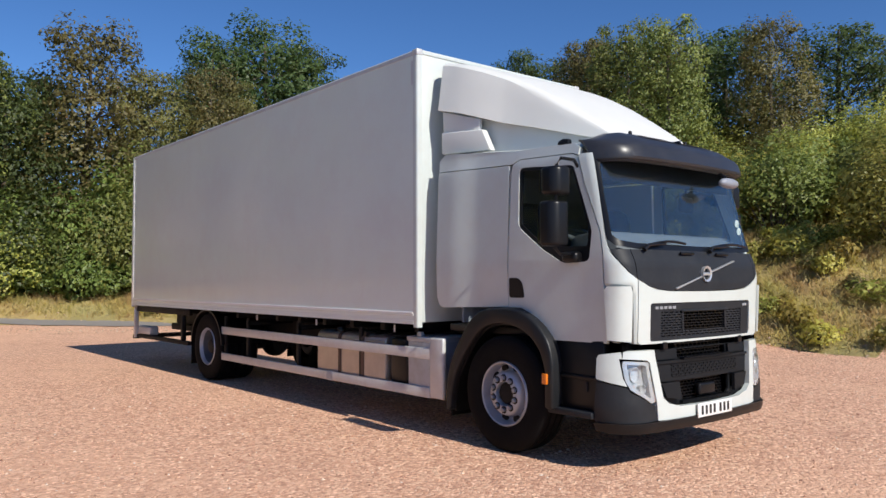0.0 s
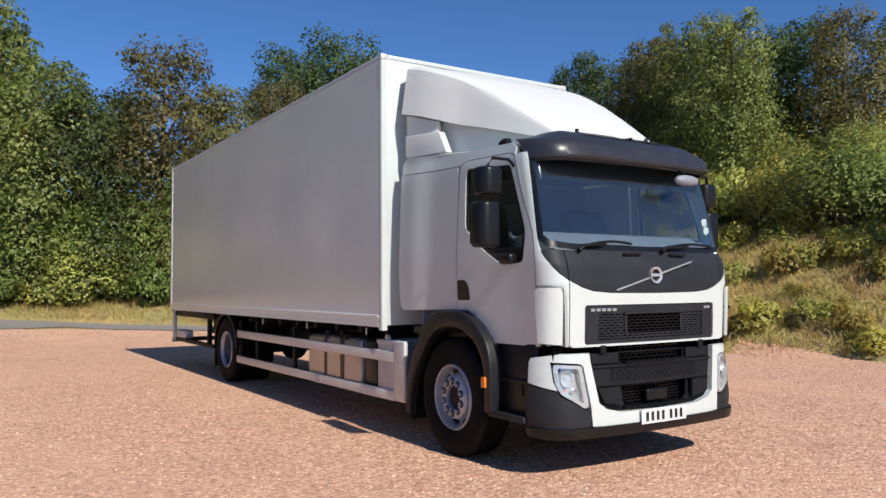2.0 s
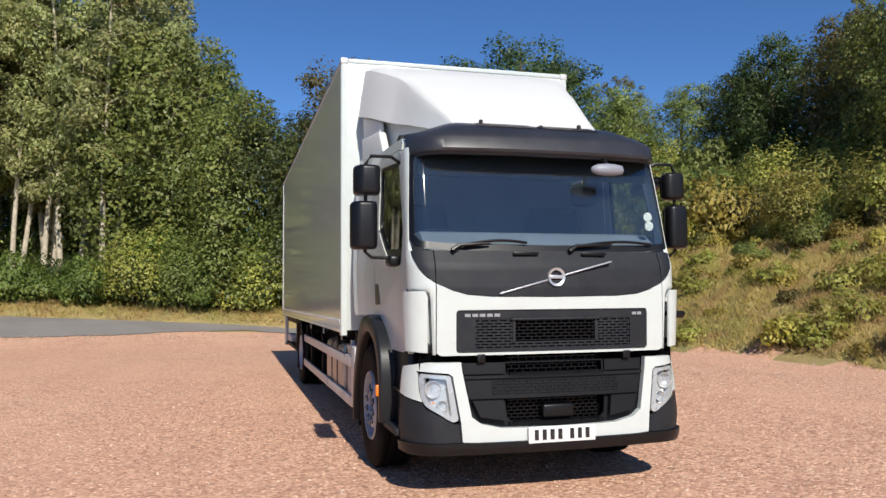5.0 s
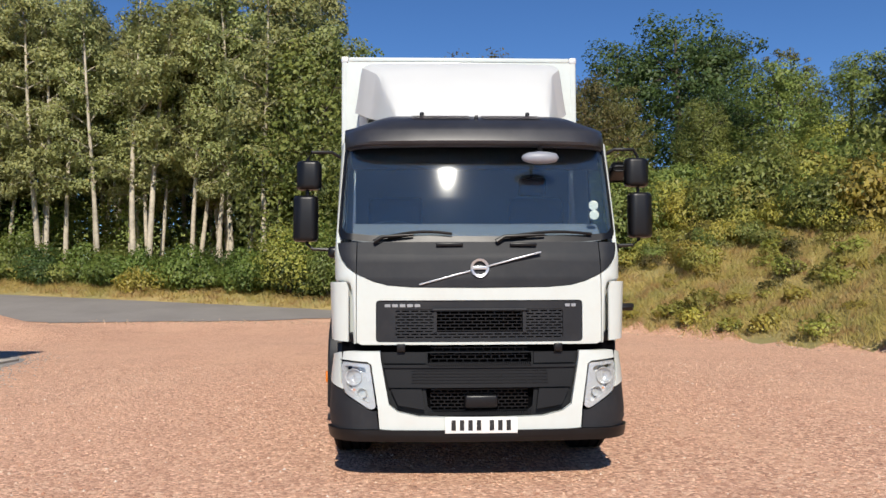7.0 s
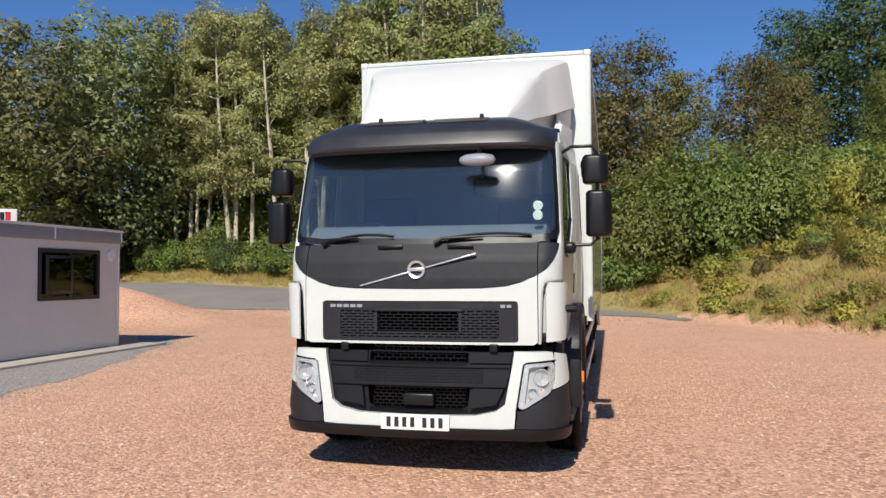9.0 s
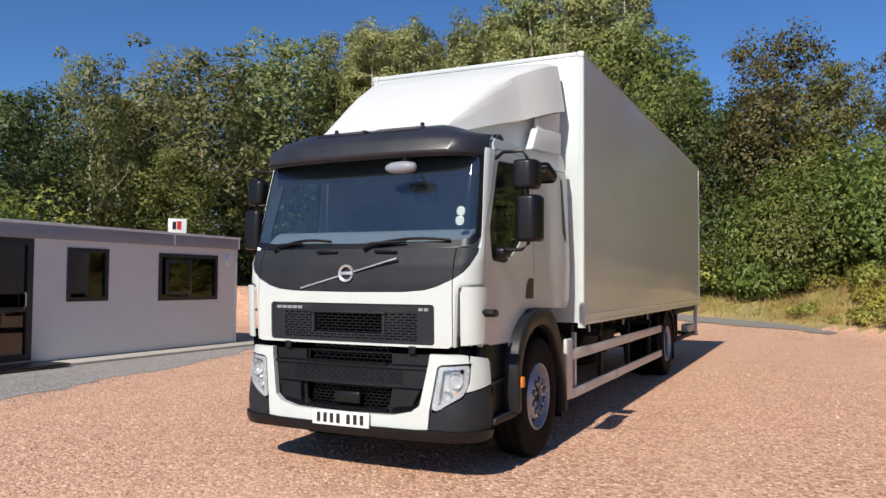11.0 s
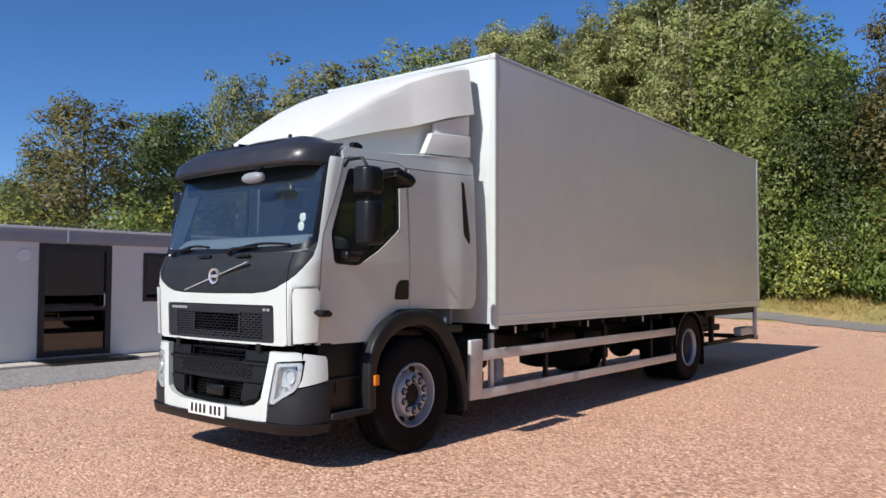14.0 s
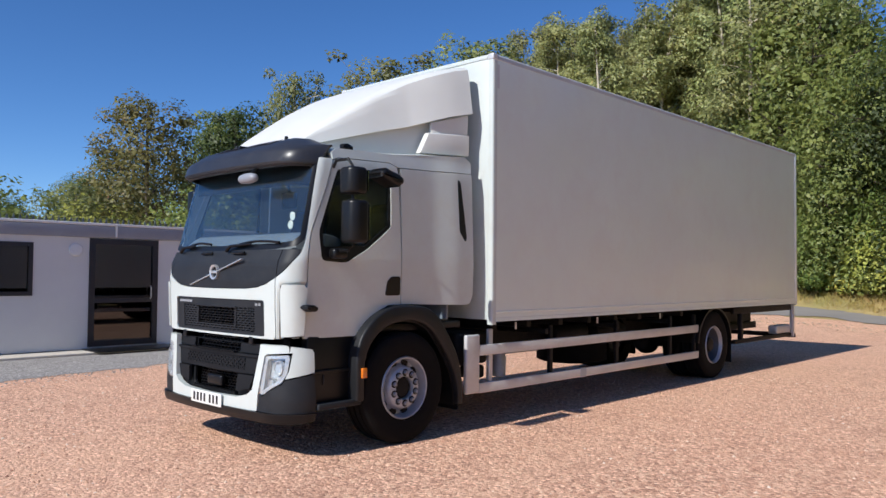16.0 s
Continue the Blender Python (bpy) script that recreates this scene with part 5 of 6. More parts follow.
for s in (1, -1):
    b = bmesh.new()
    rim = [(0.62, 0.56, 2.69), (0.97, 2.30, 2.79), (0.97, 2.30, 3.235), (0.84, 1.7, 3.06), (0.745, 1.2, 2.925), (0.635, 0.62, 2.765)]
    va, vb = ([b.verts.new((s * (x - dx), y, z)) for x, y, z in rim] for dx in (0.0, 0.025))
    b.faces.new(va)
    b.faces.new(vb[::-1])
    for i in range(6):
        b.faces.new((va[i], va[(i + 1) % 6], vb[(i + 1) % 6], vb[i]))
    part("deflector_skirt", b, white_frp, dfl, "white lower cheek of the deflector", 0)
    def slab_of(quad, thick):
        o = bmesh.new()
        a, c = ([o.verts.new((s * (x - dx), y, z)) for x, y, z in quad] for dx in (0.0, thick))
        o.faces.new(a)
        o.faces.new(c[::-1])
        for i in range(len(quad)):
            k = (i + 1) % len(quad)
            o.faces.new((a[i], a[k], c[k], c[i]))
        bmesh.ops.recalc_face_normals(o, faces=o.faces)
        bmesh.ops.bevel(o, geom=o.edges[:], offset=0.012, segments=3, affect="EDGES", profile=0.5)
        return o
    vane = part("side_vane", slab_of([(0.955, 1.86, 2.775), (1.04, 2.32, 2.80), (1.06, 2.32, 3.235), (0.975, 1.86, 3.10)], 0.04), white_frp, dfl, "white side vane")
    part("vane_foot", slab_of([(0.975, 1.70, 2.772), (1.062, 2.33, 2.80), (1.066, 2.33, 3.02), (0.995, 1.80, 2.985)], 0.07), white_frp, vane, "white foot of the side vane")

# mirrors on arms
for s in (1, -1):
    arm = tube([(s * 1.06, 0.56, 2.50), (s * 1.14, 0.53, 2.545), (s * 1.30, 0.53, 2.545), (s * 1.335, 0.545, 2.49), (s * 1.34, 0.56, 1.81), (s * 1.29, 0.56, 1.77), (s * 1.12, 0.56, 1.765)], 0.014, 8)
    join(arm, box(s * 1.07, s * 1.17, 0.50, 0.66, 1.70, 1.79, 0.03, 3))
    drop = 0.03 if s < 0 else 0.0
    bmesh.ops.translate(arm, verts=arm.verts, vec=(0, 0, -drop))
    m = part("mirror", arm, black_plastic, T, "pair of black door mirrors on an arm")
    for z0, z1, hx in ((2.245, 2.475, 1.325), (1.83, 2.195, 1.35)):
        hx, z0, z1 = s * hx, z0 - drop, z1 - drop
        skewed = [(hx - s * 0.105, 0.60), (hx + s * 0.10, 0.66), (hx + s * 0.10, 0.53), (hx + s * 0.05, 0.475), (hx - s * 0.095, 0.475)]
        h_ = part("mirror_housing", prism(rounded(skewed, 0.06, 7), "z", z0, z1, 0.03, 4, rims=True), black_plastic, m, smooth=60)
        gl = prism([(hx - s * 0.085, 0.612), (hx + s * 0.085, 0.661), (hx + s * 0.084, 0.665), (hx - s * 0.086, 0.616)], "z", z0 + 0.03, z1 - 0.03)
        part("mirror_glass", gl, mirror_mat, h_)
    if s > 0:
        km = prism(rounded([(0.80, 2.43), (1.03, 2.34), (1.09, 2.40), (1.05, 2.45), (0.86, 2.50)], 0.03), "x", 1.20, 1.42, 0.03, 3)
        part("kerb_mirror", km, black_plastic, T, "black kerb mirror over the door")
        part("front_mirror", lathe([(0, -0.145), (0.022, -0.13), (0.040, -0.09), (0.048, -0.02), (0.046, 0.05), (0.034, 0.115), (0, 0.14)], 0.465, 0.08, 2.40, 20, "x"), fascia_grey, T, "grey front view mirror under the visor", 80)
        part("mirror_stem", tube([(0.47, 0.09, 2.43), (0.47, 0.17, 2.50)], 0.018), black_plastic, T)
        part("marker_lamp", prism(rounded([(0.20, 1.285), (0.24, 1.25), (0.31, 1.252), (0.325, 1.28), (0.29, 1.306), (0.22, 1.306)], 0.015), "x", 1.05, 1.195, 0.012), black_plastic, T, "black stub of a marker lamp")

# bumper: white frame, dark corners, lamps, skirt
wf = [(0, 0.392), (0.5, 0.395), (0.735, 0.407), (0.745, 0.54), (0.797, 0.868), (0.825, 0.888), (1.04, 0.905), (1.085, 0.935), (0.97, 0.965), (0.735, 0.965), (0.728, 0.90), (0.668, 0.58), (0.60, 0.53), (0.45, 0.497), (0, 0.487)]
bumper = front_panel("bumper", mirrored(wf), [], 0.05, white_paint, T, skin=bump_skin, label="white bumper frame round the lower grille", lift=0.006)
for s in (1, -1):
    def put_side(name, front_pts, side_pts, mat, parent, lift, thick=0.04, label=""):
        loop = [(bump_skin.fx(x, z), z) for x, z in dense(front_pts)] + [(bump_skin.sy(y, z), z) for y, z in dense(side_pts)]
        return part(name, panel([(s * u, z) for u, z in (loop if s > 0 else loop[::-1])], [], lambda u, z, d: bump_skin.at(u, z, d - lift), thick, 0.05), mat, parent, label)
    put_side("bumper_side", [(1.008, 0.69), (1.028, 0.755), (1.032, 0.905), (1.085, 0.935)], [(0.335, 0.93), (0.35, 0.90), (0.345, 0.74)], white_paint, bumper, 0.006, label="white bumper end")
    put_side("bumper_corner", [(0.745, 0.405), (0.757, 0.532), (0.79, 0.533), (0.99, 0.642), (1.008, 0.677)], [(0.345, 0.727), (0.365, 0.40)], dark_plastic, T, 0.0, label="dark grey bumper corner")
    # head lamp: bowl, lamps, clear cover
    def lamp_sheet(pts, lift, thick, step=0.04):
        loop = fr(bump_skin, close(pts))[:-1]
        return panel([(s * u, z) for u, z in (loop if s > 0 else loop[::-1])], [], lambda u, z, d: bump_skin.at(u, z, d - lift), thick, step)
    hpts = rounded([(0.81, 0.872), (1.022, 0.886), (1.018, 0.735), (0.988, 0.66), (0.80, 0.545), (0.762, 0.56)], 0.02)
    lamp = part("headlight", lamp_sheet(hpts, -0.05, 0.02), lamp_bowl, T, "clear headlight in the bumper")
    rimp = rounded([(0.842, 0.848), (0.995, 0.860), (0.990, 0.74), (0.965, 0.678), (0.808, 0.583)], 0.02)
    loop_o, loop_i = fr(bump_skin, close(hpts))[:-1], fr(bump_skin, close(rimp))[:-1]
    part("lamp_rim", panel([(s * u, z) for u, z in (loop_o if s > 0 else loop_o[::-1])], [[(s * u, z) for u, z in loop_i]], lambda u, z, d: bump_skin.at(u, z, d), 0.06, 0.04), lamp_bowl, lamp, "silver lamp rim")
    cover = part("lamp_cover", lamp_sheet(hpts, 0.008, 0.004), glass_lamp, lamp, "clear lamp cover", 180)
    cover.visible_shadow = False
    for x, z, r in ((0.930, 0.775, 0.058), (0.868, 0.660, 0.036)):
        y = bump_skin.at(bump_skin.fx(x, z), z)[1]
        part("reflector", lathe([(0.01, 0.05), (r * 0.5, 0.045), (r * 0.85, 0.03), (r, 0.010), (r * 1.08, 0.010), (r * 1.05, 0.045)], s * x, y + 0.01, z, 24, "y"), lamp_bowl, lamp)
        part("bulb", lathe([(0, 0.02), (0.012, 0.03), (0.016, 0.07), (0, 0.08)], s * x, y + 0.01, z, 12, "y"), glass_lamp, lamp)
    y = bump_skin.at(bump_skin.fx(0.97, 0.65), 0.65)[1]
    part("indicator_bulb", lathe([(0, 0.01), (0.02, 0.02), (0.024, 0.05), (0, 0.06)], s * 0.915, y + 0.02, 0.678, 14, "y"), orange_lens, lamp, "orange indicator bulb")

sk_front = [(bump_skin.fx(x, z), z) for x, z in dense([(-1.07, 0.318), (1.07, 0.318)])]
loop = [(bump_skin.sy(0.35, 0.335, -1), 0.335)] + sk_front + [(bump_skin.sy(0.35, 0.335), 0.335), (bump_skin.sy(0.36, 0.395), 0.395)] + [(bump_skin.fx(x, 0.402), 0.402) for x, z in dense([(1.07, 0), (-1.07, 0)])] + [(bump_skin.sy(0.36, 0.395, -1), 0.395)]
part("bumper_skirt", panel(loop, [], lambda u, z, d: bump_skin.at(u, z, d - 0.026), 0.07, 0.06), black_plastic, T, "black lower bumper skirt")

# lower grille in the bumper
lg = front_panel("lower_grille", mirrored([(0, 0.48), (0.45, 0.49), (0.6, 0.52), (0.68, 0.58), (0.735, 0.90), (0.735, 0.955), (0, 0.955)]), [mirrored([(0, 0.515), (0.33, 0.515), (0.385, 0.56), (0.40, 0.69), (0, 0.69)]), mirrored([(0, 0.872), (0.385, 0.872), (0.385, 0.948), (0, 0.948)])], 0.02, grille_black, T, skin=bump_skin, label="dark grey lower grille", lift=-0.065)
def slab(pts, lift, thick, name, mat, label=""):
    front_panel(name, pts, [], thick, mat, lg, skin=bump_skin, lift=lift, label=label)
slab(mirrored([(0, 0.70), (0.67, 0.70), (0.705, 0.845), (0, 0.845)]), -0.03, 0.04, "grille_beam", grille_black, "dark grey ribbed beam")
slab(mirrored([(0, 0.845), (0.705, 0.845), (0.71, 0.865), (0, 0.865)]), -0.012, 0.05, "grille_ledge", grille_black)
slab([(0.41, 0.545), (0.60, 0.575), (0.655, 0.69), (0.43, 0.69)], -0.012, 0.03, "fog_blank", grille_black)
slab([(-0.41, 0.545), (-0.43, 0.69), (-0.655, 0.69), (-0.60, 0.575)], -0.012, 0.03, "fog_blank", grille_black)
slab([(0.40, 0.875), (0.705, 0.875), (0.715, 0.955), (0.40, 0.955)], -0.04, 0.03, "step_pad", grille_black)
slab([(-0.40, 0.875), (-0.40, 0.955), (-0.715, 0.955), (-0.705, 0.875)], -0.04, 0.03, "step_pad", grille_black)
part("radar_cover", box(-0.115, 0.13, 0.045, 0.10, 0.545, 0.645, 0.018, 3), black_plastic, lg, "black square radar cover")
part("lattice", lattice(-0.36, 0.36, 0.525, 0.675, 0.05, 0.025, 0.006, 0.115, bump_skin), black_plastic, lg)
part("lattice", lattice(-0.50, 0.50, 0.735, 0.825, 0.06, 0.022, 0.007, 0.024, bump_skin), grille_black, lg)
part("lattice", lattice(-0.36, 0.36, 0.875, 0.985, 0.06, 0.026, 0.006, 0.095, bump_skin), black_plastic, lg)
b, c = bmesh.new(), bmesh.new()
for i in range(48):
    x = -0.37 + 0.74 * i / 47
    y = bump_skin.at(bump_skin.fx(x, 0.53), 0.53)[1]
    box(x - 0.004, x + 0.004, y + 0.03, y + 0.075, 0.502, 0.528, bm=b)
    box(x - 0.004, x + 0.004, y + 0.015, y + 0.06, 0.866, 0.886, bm=c)
part("comb", c, grille_black, lg)
part("comb", b, grille_black, lg, "fine dark comb along the intake")
# black sheet for the hollow's darkness, widened to stop sun leaking through
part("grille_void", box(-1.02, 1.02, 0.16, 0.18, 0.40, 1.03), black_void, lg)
for x in (-0.58, 0.58):
    part("hinge_post", box(x - 0.03, x + 0.03, 0.06, 0.10, 0.96, 1.02, 0.006), black_plastic, lg)
# number plate: its characters as plain bars
npl = part("number_plate", box(-0.262, 0.262, -0.030, -0.018, 0.382, 0.498, 0.004), plate_white, T, "white front number plate")
x = -0.225
for i, w in enumerate((0.05, 0.05, 0.05, 0.05, 0, 0.05, 0.05, 0.05)):
    if w:
        part("bar", box(x + 0.008, x + w - 0.010, -0.0325, -0.030, 0.403, 0.477, 0.0), plate_black, npl)
        x += w + 0.011
    else:
        x += 0.032

# steps and the dark well behind the bumper
for s in (1, -1):
    well = part("step_well", box(s * 0.98, s * 1.07, 0.30, 0.86, 0.42, 1.04, 0.01), black_plastic, T, "black step well below the door")
    part("step", box(s * 0.98, s * 1.15, 0.37, 0.84, 0.415, 0.47, 0.014), dark_plastic, well, "dark step tread")
    part("step", box(s * 0.98, s * 1.10, 0.33, 0.74, 0.72, 0.75, 0.01), black_plastic, well)
    part("latch", box(s * 1.07, s * 1.085, 0.46, 0.48, 0.62, 0.70, 0.004), dark_plastic, well)
    # wheel arch
    b = bmesh.new()
    path_in = [(0.835, 0.45), (0.835, 0.78), (0.89, 0.93), (1.0, 1.045), (1.16, 1.12), (1.38, 1.145), (1.56, 1.11), (1.70, 1.02), (1.86, 0.83), (1.99, 0.63), (2.045, 0.45), (2.06, 0.28)]
    path_out = [(0.745, 0.45), (0.745, 0.86), (0.79, 1.015), (0.93, 1.17), (1.13, 1.275), (1.38, 1.285), (1.62, 1.262), (1.79, 1.15), (1.955, 0.93), (2.085, 0.69), (2.12, 0.45), (2.125, 0.28)]
    path_in, path_out = rounded(path_in, [0] + [0.12] * 10 + [0], 3), rounded(path_out, [0] + [0.12] * 10 + [0], 3)
    arch_poly = path_out + path_in[::-1]
    arch = part("wheel_arch", prism(arch_poly, "x", s * 0.84, s * 1.195, 0.022, 3), arch_black, T, "black front wheel arch")
    part("arch_liner", prism(path_in + [(p[0] + (1.4 - p[0]) * 0.03, p[1] - 0.012) for p in path_in[::-1]], "x", s * 0.80, s * 1.13), black_plastic, arch)
    # black plate added across the arch to keep its inside dark
    part("wheel_well", prism(path_out, "x", s * 0.78, s * 0.80), black_plastic, arch, "black plate added to darken the wheel well")
    part("mudflap", box(s * 0.86, s * 1.14, 2.09, 2.105, 0.22, 0.55, 0.003), rubber, arch)
    part("side_marker", box(s * 1.18, s * 1.215, 0.79, 0.845, 0.655, 0.745, 0.008), orange_lens, arch, "orange side marker lamp")


# ---- wheels ----
def wheel(name, x, y, s, dual=False):
    """s: the side that the rim faces. The tyre runs 0.305 m across."""
    R = 0.515
    root = empty(name, x, y, R)
    root.parent = T
    tread = [(0.29, -0.135), (0.34, -0.150), (0.42, -0.155), (0.480, -0.148), (0.503, -0.132)]
    grooves = []
    for g in (-0.075, 0.0, 0.075):
        grooves += [(R, g - 0.012), (R - 0.014, g - 0.008), (R - 0.014, g + 0.008), (R, g + 0.012)]
    prof = tread + [(R, -0.115)] + grooves + [(R, 0.115)] + [(r, -a) for r, a in tread[::-1]]
    part("tyre", lathe(prof, x, y, R, 64, "x"), rubber, root, "black road tyre")
    if not dual:      # front: the disc bulges outwards
        rp = [(0.290, 0.135), (0.282, 0.150), (0.272, 0.146), (0.262, 0.085), (0.252, 0.05), (0.225, 0.045), (0.207, 0.06), (0.197, 0.105), (0.185, 0.132), (0.168, 0.142), (0.115, 0.142), (0.108, 0.135), (0.105, 0.10), (0.098, 0.06), (0, 0.055)]
        hub = [(0.100, 0.05), (0.098, 0.10), (0.085, 0.115), (0.06, 0.118), (0, 0.118)]
        nut_r, nut_x = 0.142, 0.142
    else:             # rear: the disc is dished deep
        rp = [(0.290, 0.135), (0.282, 0.150), (0.272, 0.146), (0.258, 0.10), (0.246, -0.06), (0.225, -0.095), (0.19, -0.10), (0.125, -0.095), (0.115, -0.08), (0.11, 0.0), (0, 0.0)]
        hub = [(0.112, -0.09), (0.11, 0.07), (0.095, 0.09), (0.06, 0.095), (0, 0.096)]
        nut_r, nut_x = 0.165, -0.097
    cut = 4 if dual else len(rp)
    rim = part("rim", lathe([(r, s * a) for r, a in rp[:cut]], x, y, R, 64, "x"), alloy, root, "silver steel rim", 40)
    # disc gets darker steel than the rim, as shade in the dish
    if dual:
        part("rim_disc", lathe([(r, s * a) for r, a in rp[cut - 1:]], x, y, R, 64, "x"), disc_steel, rim, "steel wheel disc darkened for the deep dish", 40)
    part("hub", lathe([(r, s * a) for r, a in hub], x, y, R, 32, "x"), black_frame, root, "dark wheel hub")
    for k in range(10):
        a = 2 * math.pi * (k + 0.5) / 10
        cy, cz = y + nut_r * math.cos(a), R + nut_r * math.sin(a)
        part("wheel_nut", lathe([(0, s * 0.026), (0.014, s * 0.025), (0.0185, s * 0.021), (0.0205, s * 0.006), (0.021, 0)], x + s * nut_x, cy, cz, 10, "x"), nut_steel, rim)
        part("nut_washer", lathe([(0, s * 0.004), (0.033, s * 0.0035), (0.034, -s * 0.002)], x + s * nut_x, cy, cz, 14, "x"), black_frame, rim)
        a2 = a + math.pi / 10
        cy, cz = y + 0.232 * math.cos(a2), R + 0.232 * math.sin(a2)
        if dual:
            part("hand_hole", lathe([(0, -s * 0.088), (0.026, -s * 0.089), (0.028, -s * 0.10)], x, y + 0.205 * math.cos(a2), R + 0.205 * math.sin(a2), 12, "x"), black_frame, rim)
        else:
            part("hand_hole", lathe([(0, s * 0.064), (0.037, s * 0.062), (0.041, s * 0.040)], x, cy, cz, 14, "x"), black_frame, rim)
    return root


wheel("wheel", 1.02, 1.35, 1)
wheel("wheel", -1.02, 1.35, -1)
for s in (1, -1):
    wheel("wheel", s * 1.02, 7.95, s, True)
    wheel("wheel", s * 0.69, 7.95, s, True)
part("axle", tube([(-0.9, 1.35, 0.5), (0.9, 1.35, 0.5)], 0.07), black_frame, T)
part("axle", tube([(-0.9, 7.95, 0.515), (0.9, 7.95, 0.515)], 0.09), black_frame, T)
part("differential", lathe([(0, -0.2), (0.14, -0.18), (0.22, -0.05), (0.22, 0.05), (0.14, 0.18), (0, 0.2)], 0, 7.95, 0.515, 20, "y"), black_frame, T)
part("propshaft", tube([(0, 3.0, 0.72), (0, 7.75, 0.55)], 0.05), black_frame, T)

# ---- chassis ----
for s in (1, -1):
    part("chassis_rail", prism([(s * 0.36, 0.68), (s * 0.43, 0.68), (s * 0.43, 0.96), (s * 0.36, 0.96), (s * 0.36, 0.945), (s * 0.42, 0.945), (s * 0.42, 0.695), (s * 0.36, 0.695)], "y", 0.5, 11.2), black_frame, T, "black chassis rail")
for y in (2.6, 4.2, 5.9, 7.2, 8.8, 10.9):
    part("cross_member", box(-0.37, 0.37, y - 0.05, y + 0.05, 0.74, 0.92, 0.01), black_frame, T)
part("engine", box(-0.40, 0.40, 0.5, 2.2, 0.55, 1.02, 0.06), black_frame, T, "dark engine and gearbox under the cab")
# unseen strip added to stop sun specks under the bumper
part("valance", box(-1.02, 1.02, 0.13, 0.16, 0.35, 0.43), black_frame, T)
# unseen plate added to keep sun leaks out of the truck's shadow
part("undertray", box(-0.98, 0.98, 0.14, 0.75, 0.42, 0.44), black_frame, T)
part("gearbox", box(-0.25, 0.25, 2.2, 3.0, 0.6, 0.92, 0.08), black_frame, T)
for i in range(14):
    y = 2.75 + i * 0.62
    part("body_bearer", box(-1.06, 1.06, y - 0.04, y + 0.04, 0.985, 1.075, 0.006), black_frame, T)
for s in (1, -1):
    part("body_runner", box(s * 0.36, s * 0.44, 2.52, 11.2, 0.962, 0.984, 0.003), black_frame, T)
    # springs
    pts = [(s * 0.52, 7.2, 0.78), (s * 0.52, 7.6, 0.68), (s * 0.52, 7.95, 0.65), (s * 0.52, 8.3, 0.68), (s * 0.52, 8.7, 0.78)]
    part("leaf_spring", tube(pts, 0.04, 6), black_frame, T)
    # rear mudguards and flaps
    for q in (0.855,):
        arc = [(7.95 + 0.60 * math.cos(a), 0.52 + 0.575 * math.sin(a)) for a in np.linspace(math.pi * 0.97, math.pi * 0.03, 15)]
        arc2 = [(7.95 + 0.575 * math.cos(a), 0.52 + 0.55 * math.sin(a)) for a in np.linspace(math.pi * 0.03, math.pi * 0.97, 15)]
        part("mudguard", prism(arc + arc2, "x", s * 0.52, s * 1.19), black_plastic, T, "black rear mudguard")
    part("mudflap", box(s * 0.55, s * 1.17, 8.56, 8.572, 0.20, 0.62, 0.003), rubber, T)

# kit on the driver's side: fuel tank with straps, battery box
tank = part("fuel_tank", prism(rounded([(-1.13, 0.38), (-0.55, 0.38), (-0.55, 0.93), (-1.13, 0.93)], 0.09, 5), "y", 3.22, 4.66, 0.02), tank_alu, T, "bare aluminium fuel tank")
for y in (3.66, 4.14):
    part("tank_strap", prism(rounded([(-1.137, 0.373), (-0.543, 0.373), (-0.543, 0.937), (-1.137, 0.937)], 0.09, 5), "y", y - 0.03, y + 0.03), strap_rust, tank, "brown tank strap")
part("filler_cap", lathe([(0, 0.05), (0.05, 0.045), (0.055, 0)], -0.98, 4.35, 0.925, 16, "z"), black_plastic, tank)
part("additive_tank", box(-1.11, -0.55, 2.85, 3.16, 0.42, 0.92, 0.04, 3), black_plastic, T)
bb = part("battery_box", box(-1.14, -0.56, 2.33, 2.80, 0.42, 0.92, 0.02, 3), alloy, T, "grey battery box")
part("battery_lid", box(-1.15, -0.55, 2.32, 2.81, 0.90, 0.955, 0.015), alloy, bb)
# kit on the kerb side: air tanks, spare wheel bracket, silencer
for y in (4.55, 5.5):
    part("air_tank", lathe([(0, -0.38), (0.10, -0.36), (0.14, -0.30), (0.14, 0.30), (0.10, 0.36), (0, 0.38)], 0.62, y + 0.2, 0.83, 24, "y"), black_frame, T, "black air tank")
part("silencer", box(0.46, 1.0, 2.25, 2.75, 0.62, 0.98, 0.06, 3), black_frame, T, "dark exhaust silencer")
part("air_dryer", lathe([(0, -0.14), (0.08, -0.13), (0.085, 0.08), (0.05, 0.14), (0, 0.14)], 0.88, 3.05, 0.58, 20, "z"), alloy, T, "grey air dryer")
part("valve_block", box(0.74, 0.94, 2.55, 2.75, 0.46, 0.60, 0.03, 3), black_frame, T)
spare = lathe([(0.25, -0.12), (0.42, -0.15), (0.5, -0.12), (0.5, 0.12), (0.42, 0.15), (0.25, 0.12), (0.25, -0.12)], 0.05, 5.7, 0.50, 40, "z")
part("spare_wheel", spare, rubber, T, "spare tyre carried flat under the chassis")
for y in (3.6, 5.15, 6.6):
    for s in (1, -1):
        part("guard_bracket", box(s * 0.42, s * 1.14, y - 0.03, y + 0.03, 0.90, 0.96, 0.006), black_frame, T)

